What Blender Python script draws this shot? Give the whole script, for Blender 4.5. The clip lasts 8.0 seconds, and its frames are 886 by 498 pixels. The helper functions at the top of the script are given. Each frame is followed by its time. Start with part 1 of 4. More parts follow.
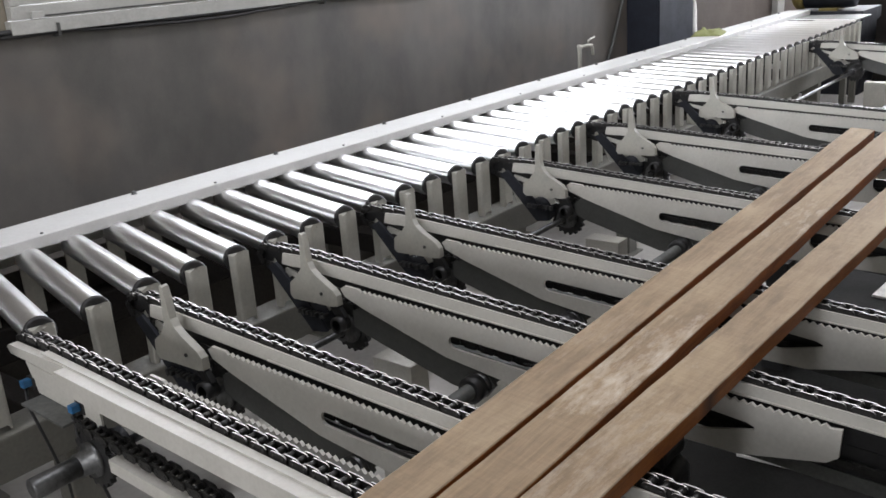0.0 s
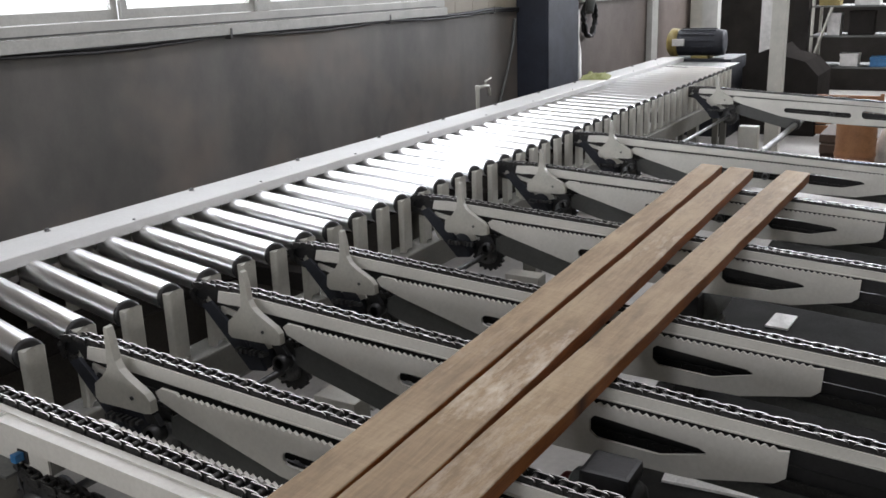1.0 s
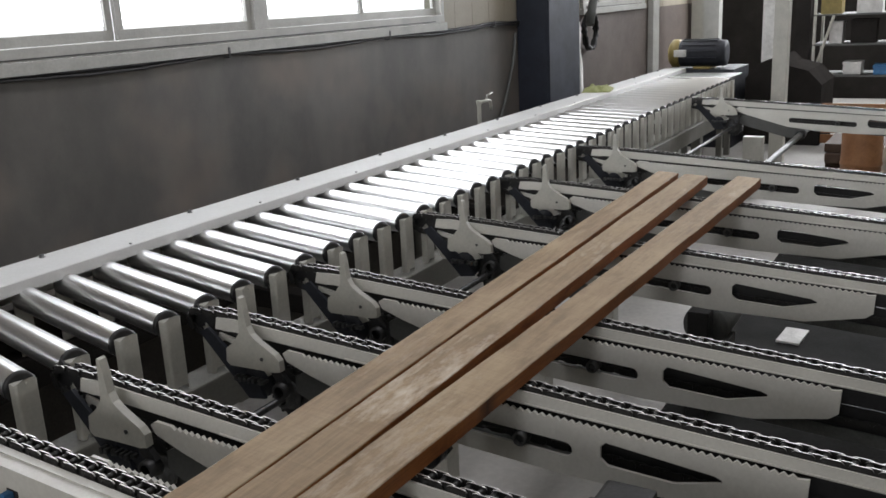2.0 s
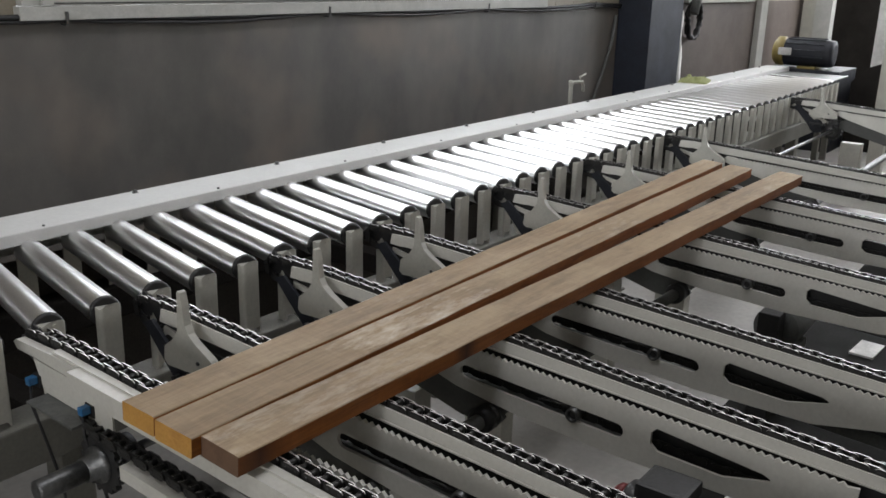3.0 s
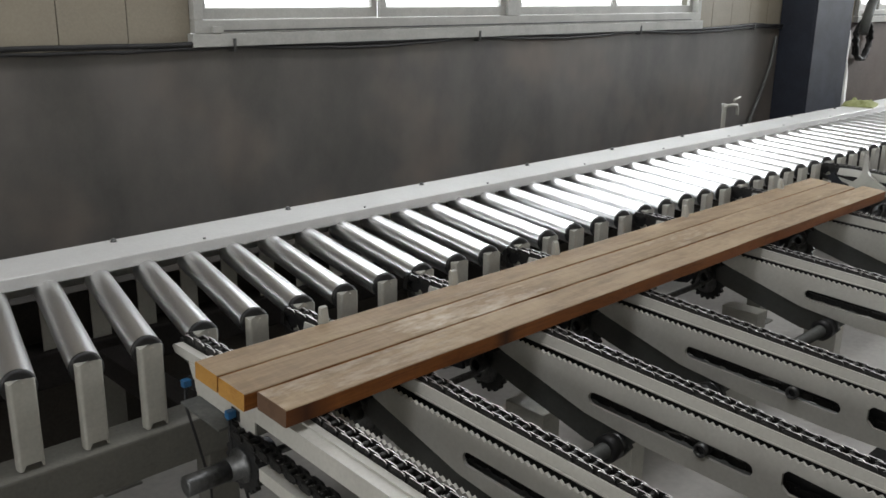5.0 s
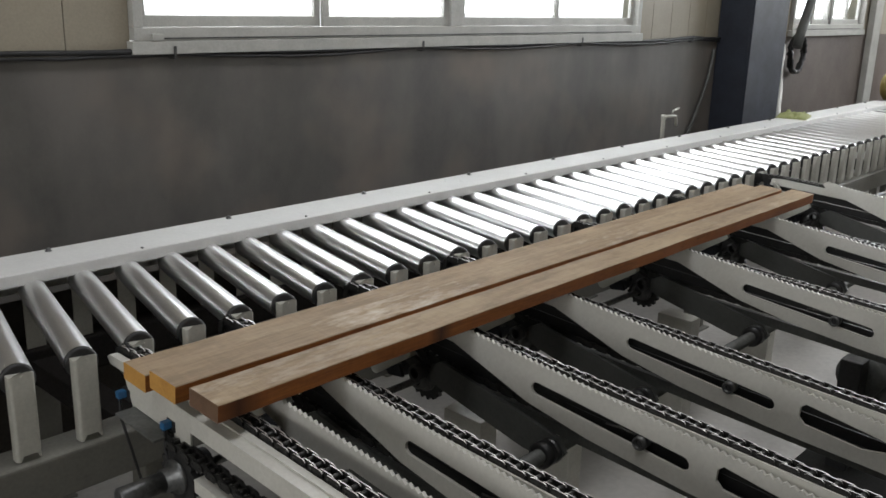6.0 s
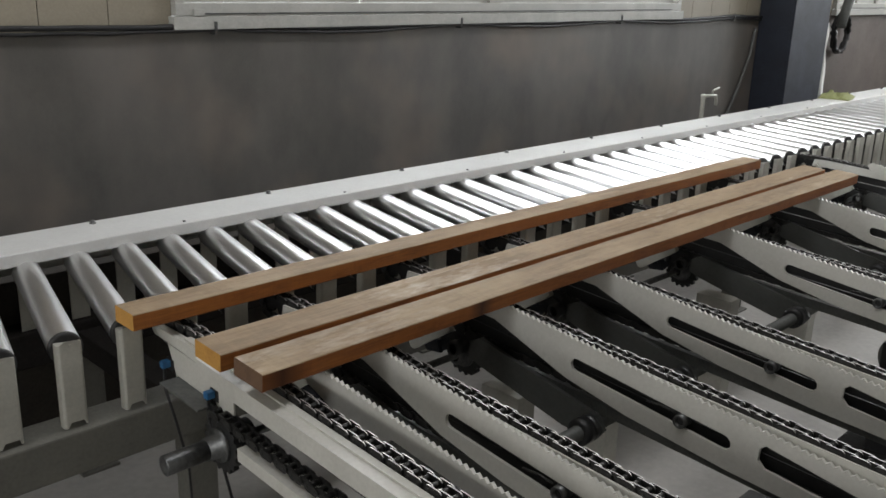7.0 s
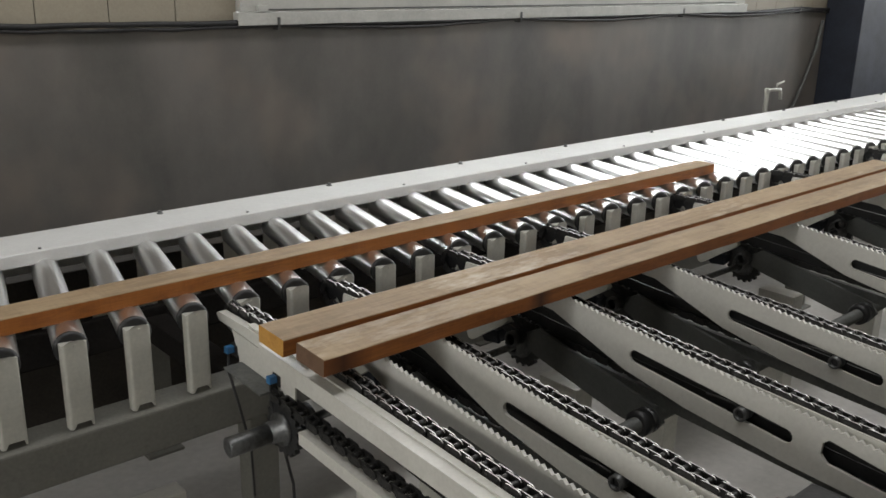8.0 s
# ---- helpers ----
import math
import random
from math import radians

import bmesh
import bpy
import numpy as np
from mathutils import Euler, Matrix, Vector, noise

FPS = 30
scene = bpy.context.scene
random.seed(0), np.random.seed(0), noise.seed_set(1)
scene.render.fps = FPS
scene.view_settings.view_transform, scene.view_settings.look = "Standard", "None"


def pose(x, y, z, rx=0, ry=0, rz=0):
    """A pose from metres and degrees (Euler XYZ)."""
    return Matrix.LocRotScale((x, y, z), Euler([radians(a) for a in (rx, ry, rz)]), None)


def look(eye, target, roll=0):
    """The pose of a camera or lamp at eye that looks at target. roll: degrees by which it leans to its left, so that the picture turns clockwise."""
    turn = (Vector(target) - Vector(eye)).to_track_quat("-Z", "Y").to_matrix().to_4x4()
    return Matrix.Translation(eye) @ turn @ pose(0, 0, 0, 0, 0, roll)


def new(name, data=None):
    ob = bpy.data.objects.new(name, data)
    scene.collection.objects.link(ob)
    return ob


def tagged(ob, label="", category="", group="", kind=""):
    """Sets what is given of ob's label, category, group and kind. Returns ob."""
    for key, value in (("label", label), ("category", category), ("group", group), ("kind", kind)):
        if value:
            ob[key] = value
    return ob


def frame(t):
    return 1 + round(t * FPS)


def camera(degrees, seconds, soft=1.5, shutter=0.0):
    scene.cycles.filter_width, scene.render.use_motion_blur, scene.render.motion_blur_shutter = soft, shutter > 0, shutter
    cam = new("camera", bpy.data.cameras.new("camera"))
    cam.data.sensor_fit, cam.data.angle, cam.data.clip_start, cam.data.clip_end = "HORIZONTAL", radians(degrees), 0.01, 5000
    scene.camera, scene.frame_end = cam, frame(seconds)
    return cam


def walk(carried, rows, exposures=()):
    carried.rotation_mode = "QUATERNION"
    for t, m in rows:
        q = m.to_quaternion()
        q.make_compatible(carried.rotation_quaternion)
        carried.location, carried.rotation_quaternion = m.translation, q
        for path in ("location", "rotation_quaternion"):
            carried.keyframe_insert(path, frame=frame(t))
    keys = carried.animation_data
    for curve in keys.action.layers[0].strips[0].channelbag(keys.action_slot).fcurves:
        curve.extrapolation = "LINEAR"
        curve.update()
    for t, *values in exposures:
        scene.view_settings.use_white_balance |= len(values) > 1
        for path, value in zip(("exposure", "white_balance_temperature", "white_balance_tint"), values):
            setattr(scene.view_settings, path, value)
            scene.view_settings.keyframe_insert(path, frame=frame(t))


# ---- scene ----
cam = camera(52.3, 8.0, soft=1.6)
PATH = [
    (0, (-1.271, -2.363, 1.831), (0.199, -1.158, 1.207), -4.2),
    (0.2, (-1.321, -2.266, 1.815), (0.207, -1.145, 1.189), -3.25),
    (0.5, (-1.389, -2.22, 1.841), (0.212, -1.2, 1.212), -2.7),
    (1, (-1.43, -2.193, 1.858), (0.219, -1.211, 1.295), -2.0),
    (1.2, (-1.378, -2.159, 1.862), (0.283, -1.185, 1.324), -2.4),
    (2.3, (-1.355, -2.155, 1.862), (0.282, -1.145, 1.316), -3.5),
    (2.5, (-1.384, -2.168, 1.869), (0.211, -1.099, 1.309), -2.1),
    (3, (-1.392, -2.195, 1.858), (0.153, -1.067, 1.273), 1.5),
    (3.5, (-1.403, -2.197, 1.874), (0.016, -0.925, 1.267), 1.4),
    (4, (-1.4, -2.239, 1.894), (-0.1, -0.84, 1.3), 0.4),
    (4.2, (-1.397, -2.222, 1.895), (-0.088, -0.829, 1.309), 0.7),
    (5.3, (-1.403, -2.282, 1.91), (-0.038, -0.923, 1.37), 1.0),
    (5.5, (-1.393, -2.292, 1.924), (0.006, -0.967, 1.391), 1.6),
    (6, (-1.398, -2.307, 1.919), (0.02, -1.004, 1.38), 1.7),
    (6.5, (-1.401, -2.316, 1.915), (0.008, -1.013, 1.353), 1.9),
    (7, (-1.421, -2.29, 1.904), (-0.059, -0.946, 1.321), 1.8),
    (7.5, (-1.433, -2.294, 1.916), (-0.126, -0.903, 1.319), 1.9),
    (8, (-1.442, -2.305, 1.887), (-0.173, -0.876, 1.296), 1.1),
]
walk(cam, [(t, look(eye, target, roll)) for t, eye, target, roll in PATH],
     [(0, 0.42, 6350, 14), (0.5, 0.39, 6350, 14), (1.0, 0.23, 6350, 14), (2.3, -0.05, 6450, 12), (3.0, -0.02, 6450, 11.5), (4.0, 0.05, 6450, 10.5), (5.5, -0.01, 6500, 10), (6.5, -0.05, 6500, 10), (7.2, 0.06, 6550, 10), (8.0, 0.19, 6650, 9.5)])

# ---- light ----
world = bpy.data.worlds.new("sky")
scene.world = world
world.use_nodes = True
wn = world.node_tree.nodes
sky = wn.new("ShaderNodeTexSky")
sky.sky_type = "NISHITA"
sky.sun_disc = False
sky.sun_elevation, sky.sun_rotation = radians(40), radians(200)
world.node_tree.links.new(sky.outputs[0], wn["Background"].inputs[0])
wn["Background"].inputs[1].default_value = 0.10


def area_lamp(name, eye, target, w, h, watts, colour=(1, 1, 1)):
    data = bpy.data.lights.new(name, "AREA")
    data.shape, data.size, data.size_y, data.energy, data.color = "RECTANGLE", w, h, watts, colour
    ob = new(name, data)
    ob.matrix_world = look(eye, target)
    return ob


area_lamp("window_light", (3.24, 1.98, 2.35), (3.24, -3, 1.6), 4.4, 1.1, 80, (0.93, 0.97, 1.0))
area_lamp("window_light", (9.8, 1.98, 2.35), (9.8, -3, 1.6), 2.1, 1.1, 40, (0.93, 0.97, 1.0))
# Unseen skylight, assumed from the soft light on the board tops.
area_lamp("unseen_skylight_lamp", (3.0, -0.9, 6.0), (3.0, -0.9, 0), 18.0, 1.6, 300, (1.0, 0.99, 0.975))
# Added fill from the west, out of view, to brighten west-facing sides.
area_lamp("west_fill_lamp", (-8.6, -1.6, 2.4), (2.0, -1.2, 0.6), 6.0, 2.0, 150, (1.0, 0.99, 0.97))
# Unseen high window, assumed from the bright highlights on the far rollers.
area_lamp("unseen_clerestory_lamp", (14.3, -1.5, 3.6), (3.0, 0.0, 0.9), 7.5, 1.15, 760, (0.95, 0.98, 1.0))

# ---- materials ----


def mat(name, base, rough=0.5, metal=0.0, dark=None, scale=6.0, grain=90.0, stretch=(1, 1, 1), bump=0.1, contrast=0.5, spec=0.5, rough_var=0.1, fine_part=0.35):
    """Two scales of noise between two colours, with varied gloss and fine relief."""
    m = bpy.data.materials.new(name)
    m.use_nodes = True
    nt = m.node_tree
    n, l = nt.nodes, nt.links
    b = n["Principled BSDF"]
    b.inputs["Metallic"].default_value = metal
    b.inputs["Specular IOR Level"].default_value = spec
    if dark is None:
        dark = tuple(c * 0.6 for c in base)
    tc = n.new("ShaderNodeTexCoord")
    mp = n.new("ShaderNodeMapping")
    mp.inputs["Scale"].default_value = stretch
    l.new(tc.outputs["Object"], mp.inputs[0])
    big = n.new("ShaderNodeTexNoise")
    big.inputs["Scale"].default_value, big.inputs["Detail"].default_value = scale, 6
    big.inputs["Roughness"].default_value = 0.65
    fine = n.new("ShaderNodeTexNoise")
    fine.inputs["Scale"].default_value, fine.inputs["Detail"].default_value = grain, 4
    l.new(mp.outputs[0], big.inputs[0])
    l.new(mp.outputs[0], fine.inputs[0])
    ramp = n.new("ShaderNodeValToRGB")
    ramp.color_ramp.elements[0].position, ramp.color_ramp.elements[1].position = 0.5 - 0.25 * contrast, 0.5 + 0.3 * contrast
    ramp.color_ramp.elements[0].color, ramp.color_ramp.elements[1].color = (*dark, 1), (*base, 1)
    add = n.new("ShaderNodeMath")
    add.operation = "MULTIPLY_ADD"
    add.inputs[1].default_value, add.inputs[2].default_value = fine_part, 0.0
    l.new(fine.outputs[0], add.inputs[0])
    mul = n.new("ShaderNodeMath")
    mul.operation = "MULTIPLY_ADD"
    mul.inputs[1].default_value = 1.0 - fine_part
    l.new(big.outputs[0], mul.inputs[0])
    l.new(add.outputs[0], mul.inputs[2])
    l.new(mul.outputs[0], ramp.inputs[0])
    l.new(ramp.outputs[0], b.inputs["Base Color"])
    rr = n.new("ShaderNodeMapRange")
    rr.inputs[1].default_value, rr.inputs[2].default_value = 0.3, 0.7
    rr.inputs[3].default_value, rr.inputs[4].default_value = min(1, rough + rough_var), max(0.05, rough - rough_var)
    l.new(mul.outputs[0], rr.inputs[0])
    l.new(rr.outputs[0], b.inputs["Roughness"])
    if bump:
        bp = n.new("ShaderNodeBump")
        bp.inputs["Strength"].default_value, bp.inputs["Distance"].default_value = bump, 0.003
        l.new(fine.outputs[0], bp.inputs["Height"])
        l.new(bp.outputs[0], b.inputs["Normal"])
    return m


M_CREAM = mat("cream_paint", (0.62, 0.61, 0.56), 0.42, dark=(0.45, 0.44, 0.40), scale=3.5, bump=0.05, contrast=0.9)
M_RAIL = mat("rail_paint", (0.66, 0.66, 0.645), 0.36, dark=(0.53, 0.53, 0.515), scale=2.5, bump=0.05, contrast=0.9)
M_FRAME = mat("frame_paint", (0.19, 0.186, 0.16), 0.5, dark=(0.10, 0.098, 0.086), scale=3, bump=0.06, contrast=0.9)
M_BRACKET = mat("bracket_paint", (0.52, 0.51, 0.45), 0.4, dark=(0.33, 0.325, 0.29), scale=8, bump=0.08, contrast=1.0)
M_ROLLER = mat("roller_steel", (0.88, 0.88, 0.88), 0.33, metal=1.0, dark=(0.72, 0.72, 0.72), scale=5, grain=220, stretch=(1, 0.4, 1), bump=0.015, contrast=0.9, rough_var=0.05)
M_BLACK = mat("grease_and_shade_black", (0.024, 0.024, 0.025), 0.45, dark=(0.008, 0.008, 0.008), scale=12, bump=0.2, contrast=0.9)
M_DARKSTEEL = mat("dark_steel", (0.16, 0.165, 0.165), 0.4, metal=0.8, dark=(0.07, 0.07, 0.07), scale=10, bump=0.1)
M_ARM = mat("grey_paint_and_shade", (0.12, 0.125, 0.118), 0.5, dark=(0.065, 0.067, 0.063), scale=6, bump=0.06)
M_WORN = mat("worn_steel", (0.76, 0.75, 0.73), 0.36, metal=0.75, dark=(0.28, 0.27, 0.26), scale=30, grain=160, bump=0.1, contrast=1.0)
M_LINK = mat("chain_steel", (0.075, 0.073, 0.07), 0.4, metal=0.6, dark=(0.016, 0.016, 0.016), scale=25, grain=160, bump=0.15, contrast=1.0)
M_WALL = mat("dark_dado", (0.150, 0.141, 0.129), 0.38, dark=(0.066, 0.063, 0.060), scale=1.6, grain=60, stretch=(1.2, 1, 0.8), bump=0.03, contrast=0.9, fine_part=0.1)


def streak_wall(m):
    """Long soft vertical streaks and blotches over the dado."""
    n, l = m.node_tree.nodes, m.node_tree.links
    b = n["Principled BSDF"]
    src = b.inputs["Base Color"].links[0].from_socket
    tc = n.new("ShaderNodeTexCoord")
    out = src
    for stretch, sc, lo, hi, col in (((1.5, 1, 0.35), 1.0, 0.45, 0.75, (0.205, 0.190, 0.173)), ((1.0, 1, 1.1), 1.5, 0.48, 0.72, (0.195, 0.163, 0.136)), ((1.3, 1, 0.9), 1.5, 0.48, 0.85, (0.060, 0.057, 0.056))):
        mp = n.new("ShaderNodeMapping")
        mp.inputs["Scale"].default_value = stretch
        l.new(tc.outputs["Object"], mp.inputs[0])
        t = n.new("ShaderNodeTexNoise")
        t.inputs["Scale"].default_value, t.inputs["Detail"].default_value = sc, 3
        l.new(mp.outputs[0], t.inputs[0])
        r = n.new("ShaderNodeValToRGB")
        r.color_ramp.elements[0].position, r.color_ramp.elements[1].position = lo, hi
        r.color_ramp.elements[0].color, r.color_ramp.elements[1].color = (0, 0, 0, 1), (0.8, 0.8, 0.8, 1)
        l.new(t.outputs[0], r.inputs[0])
        mx = n.new("ShaderNodeMix")
        mx.data_type = "RGBA"
        l.new(r.outputs[0], mx.inputs["Factor"])
        l.new(out, mx.inputs["A"])
        mx.inputs["B"].default_value = (*col, 1)
        out = mx.outputs["Result"]
    l.new(out, b.inputs["Base Color"])


streak_wall(M_WALL)
M_PANEL = mat("cream_panel", (0.34, 0.305, 0.235), 0.5, dark=(0.27, 0.24, 0.19), scale=1.2, bump=0.03)
M_BROWNWALL = mat("brown_panel", (0.125, 0.10, 0.086), 0.55, dark=(0.08, 0.064, 0.055), scale=1.4, bump=0.05)
M_WHITE = mat("white_frame", (0.49, 0.49, 0.46), 0.4, dark=(0.37, 0.37, 0.345), scale=5, bump=0.03)
M_COLUMN = mat("dark_blue_paint", (0.030, 0.036, 0.052), 0.55, dark=(0.020, 0.023, 0.032), scale=4, bump=0.05, spec=0.3)
M_FLOOR = mat("concrete_floor", (0.50, 0.485, 0.455), 0.6, dark=(0.30, 0.29, 0.27), scale=1.3, grain=30, bump=0.15, contrast=1.1)
M_CABLE = mat("cable_black", (0.02, 0.02, 0.021), 0.5, scale=20, bump=0)
M_BLUE = mat("blue_plastic", (0.03, 0.16, 0.36), 0.4, scale=20, bump=0)
M_PAPER = mat("white_paper", (0.72, 0.71, 0.68), 0.7, scale=8, bump=0.05)
M_YELLOW = mat("yellow_paint", (0.30, 0.23, 0.07), 0.5, scale=8, bump=0.05)
M_NAVY = mat("navy_paint", (0.018, 0.021, 0.030), 0.6, scale=8, bump=0.08)
M_CLOTH = mat("green_cloth", (0.36, 0.38, 0.17), 0.9, dark=(0.22, 0.24, 0.09), scale=14, bump=0.3, contrast=1.0)
M_ORANGE = mat("orange_brown", (0.33, 0.15, 0.06), 0.6, scale=6, bump=0.05)
# Dark things, and shade painted onto the rear beams and end wall.
M_DIM = mat("dark_and_shade_sheet", (0.035, 0.032, 0.03), 0.95, scale=2, bump=0.05, spec=0.0)
# Near-black colour that puts the under-deck shade onto the floor.
M_DECK_SHADE = mat("deck_shade_black", (0.020, 0.019, 0.018), 0.9, dark=(0.009, 0.009, 0.008), scale=3, spec=0.12, bump=0.1, contrast=1.0)
M_SWING = mat("grey_bar_paint", (0.085, 0.088, 0.082), 0.5, dark=(0.05, 0.051, 0.048), scale=6, bump=0.06, contrast=1.0)
M_RED = mat("red_plastic", (0.17, 0.022, 0.022), 0.5, scale=8, bump=0)
# Dark brown that stands for the shade behind the rollers.
M_BACKSHADE = mat("back_shade_brown", (0.06, 0.052, 0.044), 0.8, dark=(0.035, 0.031, 0.027), scale=2, bump=0.05)
M_ROOF = mat("roof_sheet", (0.22, 0.22, 0.215), 0.6, scale=2, bump=0.05)


def wood(name, light, dark, streak, rough=0.7, dust=0.0, dust_x=None, knots=()):
    """Sawn timber: long grain along x, blotches, pale dust."""
    m = bpy.data.materials.new(name)
    m.use_nodes = True
    n, l = m.node_tree.nodes, m.node_tree.links
    b = n["Principled BSDF"]
    b.inputs["Specular IOR Level"].default_value = 0.3
    tc = n.new("ShaderNodeTexCoord")
    info = n.new("ShaderNodeObjectInfo")
    off = n.new("ShaderNodeVectorMath")
    off.operation = "ADD"
    sc = n.new("ShaderNodeVectorMath")
    sc.operation = "SCALE"
    sc.inputs["Scale"].default_value = 9.0
    one = n.new("ShaderNodeCombineXYZ")
    l.new(info.outputs["Random"], one.inputs[0])
    l.new(info.outputs["Random"], one.inputs[1])
    l.new(one.outputs[0], sc.inputs[0])
    l.new(tc.outputs["Object"], off.inputs[0])
    l.new(sc.outputs[0], off.inputs[1])

    def noise_at(stretch, scale, detail=6):
        mp = n.new("ShaderNodeMapping")
        mp.inputs["Scale"].default_value = stretch
        l.new(off.outputs[0], mp.inputs[0])
        t = n.new("ShaderNodeTexNoise")
        t.inputs["Scale"].default_value, t.inputs["Detail"].default_value = scale, detail
        t.inputs["Roughness"].default_value = 0.7
        l.new(mp.outputs[0], t.inputs[0])
        return t
    grain = noise_at((1.2, 26, 26), 5)
    blot = noise_at((1, 3, 3), 1.8)
    saw = noise_at((60, 4, 4), 2.0, 2)
    ramp = n.new("ShaderNodeValToRGB")
    ramp.color_ramp.elements[0].position, ramp.color_ramp.elements[1].position = 0.20, 0.80
    ramp.color_ramp.elements[0].color, ramp.color_ramp.elements[1].color = (*dark, 1), (*light, 1)
    l.new(grain.outputs[0], ramp.inputs[0])
    r2 = n.new("ShaderNodeValToRGB")
    r2.color_ramp.elements[0].position, r2.color_ramp.elements[1].position = 0.42, 0.68
    r2.color_ramp.elements[0].color, r2.color_ramp.elements[1].color = (0, 0, 0, 1), (1, 1, 1, 1)
    l.new(blot.outputs[0], r2.inputs[0])
    mix = n.new("ShaderNodeMix")
    mix.data_type = "RGBA"
    l.new(r2.outputs[0], mix.inputs["Factor"])
    l.new(ramp.outputs[0], mix.inputs["A"])
    mix.inputs["B"].default_value = (*streak, 1)
    mul = n.new("ShaderNodeMix")
    mul.data_type, mul.blend_type = "RGBA", "MULTIPLY"
    mul.inputs["Factor"].default_value = 0.28
    l.new(mix.outputs["Result"], mul.inputs["A"])
    l.new(saw.outputs[0], mul.inputs["B"])
    st = noise_at((1.3, 5, 5), 3.2)
    r3 = n.new("ShaderNodeValToRGB")
    r3.color_ramp.elements[0].position, r3.color_ramp.elements[1].position = 0.50, 0.72
    r3.color_ramp.elements[0].color, r3.color_ramp.elements[1].color = (0, 0, 0, 1), (0.75, 0.75, 0.75, 1)
    l.new(st.outputs[0], r3.inputs[0])
    stain = n.new("ShaderNodeMix")
    stain.data_type = "RGBA"
    l.new(r3.outputs[0], stain.inputs["Factor"])
    l.new(mul.outputs["Result"], stain.inputs["A"])
    stain.inputs["B"].default_value = (*(c * 0.8 for c in dark), 1)
    dn = noise_at((2.5, 8, 8), 4.0, 8)
    wide = noise_at((0.8, 2, 2), 1.1, 2)
    dm = n.new("ShaderNodeMath")
    dm.operation = "MULTIPLY"
    l.new(dn.outputs[0], dm.inputs[0])
    l.new(wide.outputs[0], dm.inputs[1])
    r4 = n.new("ShaderNodeValToRGB")
    r4.color_ramp.elements[0].position, r4.color_ramp.elements[1].position = 0.31, 0.50
    r4.color_ramp.elements[0].color, r4.color_ramp.elements[1].color = (0, 0, 0, 1), (dust, dust, dust, 1)
    sep = n.new("ShaderNodeSeparateXYZ")
    l.new(tc.outputs["Object"], sep.inputs[0])

    def near_x(x, half):
        """1 at x along the board, falling to 0 at half either side."""
        d = n.new("ShaderNodeMath")
        d.operation = "SUBTRACT"
        l.new(sep.outputs[0], d.inputs[0])
        d.inputs[1].default_value = x
        a = n.new("ShaderNodeMath")
        a.operation = "ABSOLUTE"
        l.new(d.outputs[0], a.inputs[0])
        r = n.new("ShaderNodeMapRange")
        r.inputs[1].default_value, r.inputs[2].default_value = 0.0, half
        r.inputs[3].default_value, r.inputs[4].default_value = 1.0, 0.0
        l.new(a.outputs[0], r.inputs[0])
        return r.outputs[0]
    patch = dm.outputs[0]
    if dust_x is not None:
        lift = n.new("ShaderNodeMath")
        lift.operation = "MULTIPLY_ADD"
        lift.inputs[1].default_value = 0.11
        l.new(near_x(dust_x, 0.55), lift.inputs[0])
        l.new(dm.outputs[0], lift.inputs[2])
        patch = lift.outputs[0]
    l.new(patch, r4.inputs[0])
    dusty = n.new("ShaderNodeMix")
    dusty.data_type = "RGBA"
    l.new(r4.outputs[0], dusty.inputs["Factor"])
    l.new(stain.outputs["Result"], dusty.inputs["A"])
    dusty.inputs["B"].default_value = (0.60, 0.52, 0.42, 1)
    out = dusty.outputs["Result"]
    for x, half in knots:
        kn = n.new("ShaderNodeMix")
        kn.data_type = "RGBA"
        l.new(near_x(x, half), kn.inputs["Factor"])
        l.new(out, kn.inputs["A"])
        kn.inputs["B"].default_value = (*(c * 0.45 for c in dark), 1)
        out = kn.outputs["Result"]
    l.new(out, b.inputs["Base Color"])
    b.inputs["Roughness"].default_value = rough
    bp = n.new("ShaderNodeBump")
    bp.inputs["Strength"].default_value, bp.inputs["Distance"].default_value = 0.25, 0.002
    l.new(grain.outputs[0], bp.inputs["Height"])
    l.new(bp.outputs[0], b.inputs["Normal"])
    return m


SAWN = ((0.362, 0.256, 0.148), (0.182, 0.122, 0.070), (0.385, 0.284, 0.172))
M_SAWN_A = wood("sawn_face_weathered", *SAWN, dust=0.25)
M_SAWN_B = wood("sawn_face_dusty", *SAWN, dust=0.75, dust_x=-0.95)
M_SAWN_C = wood("sawn_face_scuffed", *SAWN, dust=0.5, dust_x=-1.4)
M_EDGE = wood("orange_edge", (0.52, 0.195, 0.040), (0.15, 0.048, 0.013), (0.37, 0.122, 0.024), 0.6)
M_EDGE_C = wood("orange_edge_knotted", (0.50, 0.18, 0.038), (0.145, 0.046, 0.013), (0.35, 0.112, 0.023), 0.6, knots=((-1.08, 0.06), (-1.82, 0.10)))
M_EDGEDARK = wood("dark_timber", (0.10, 0.065, 0.045), (0.05, 0.034, 0.026), (0.075, 0.05, 0.036), 0.75)
M_ENDGRAIN = wood("end_grain", (0.66, 0.37, 0.09), (0.42, 0.20, 0.05), (0.58, 0.30, 0.07), 0.75)
M_ENDDARK = wood("end_grain_dark", (0.20, 0.12, 0.075), (0.12, 0.07, 0.045), (0.17, 0.10, 0.06), 0.75)

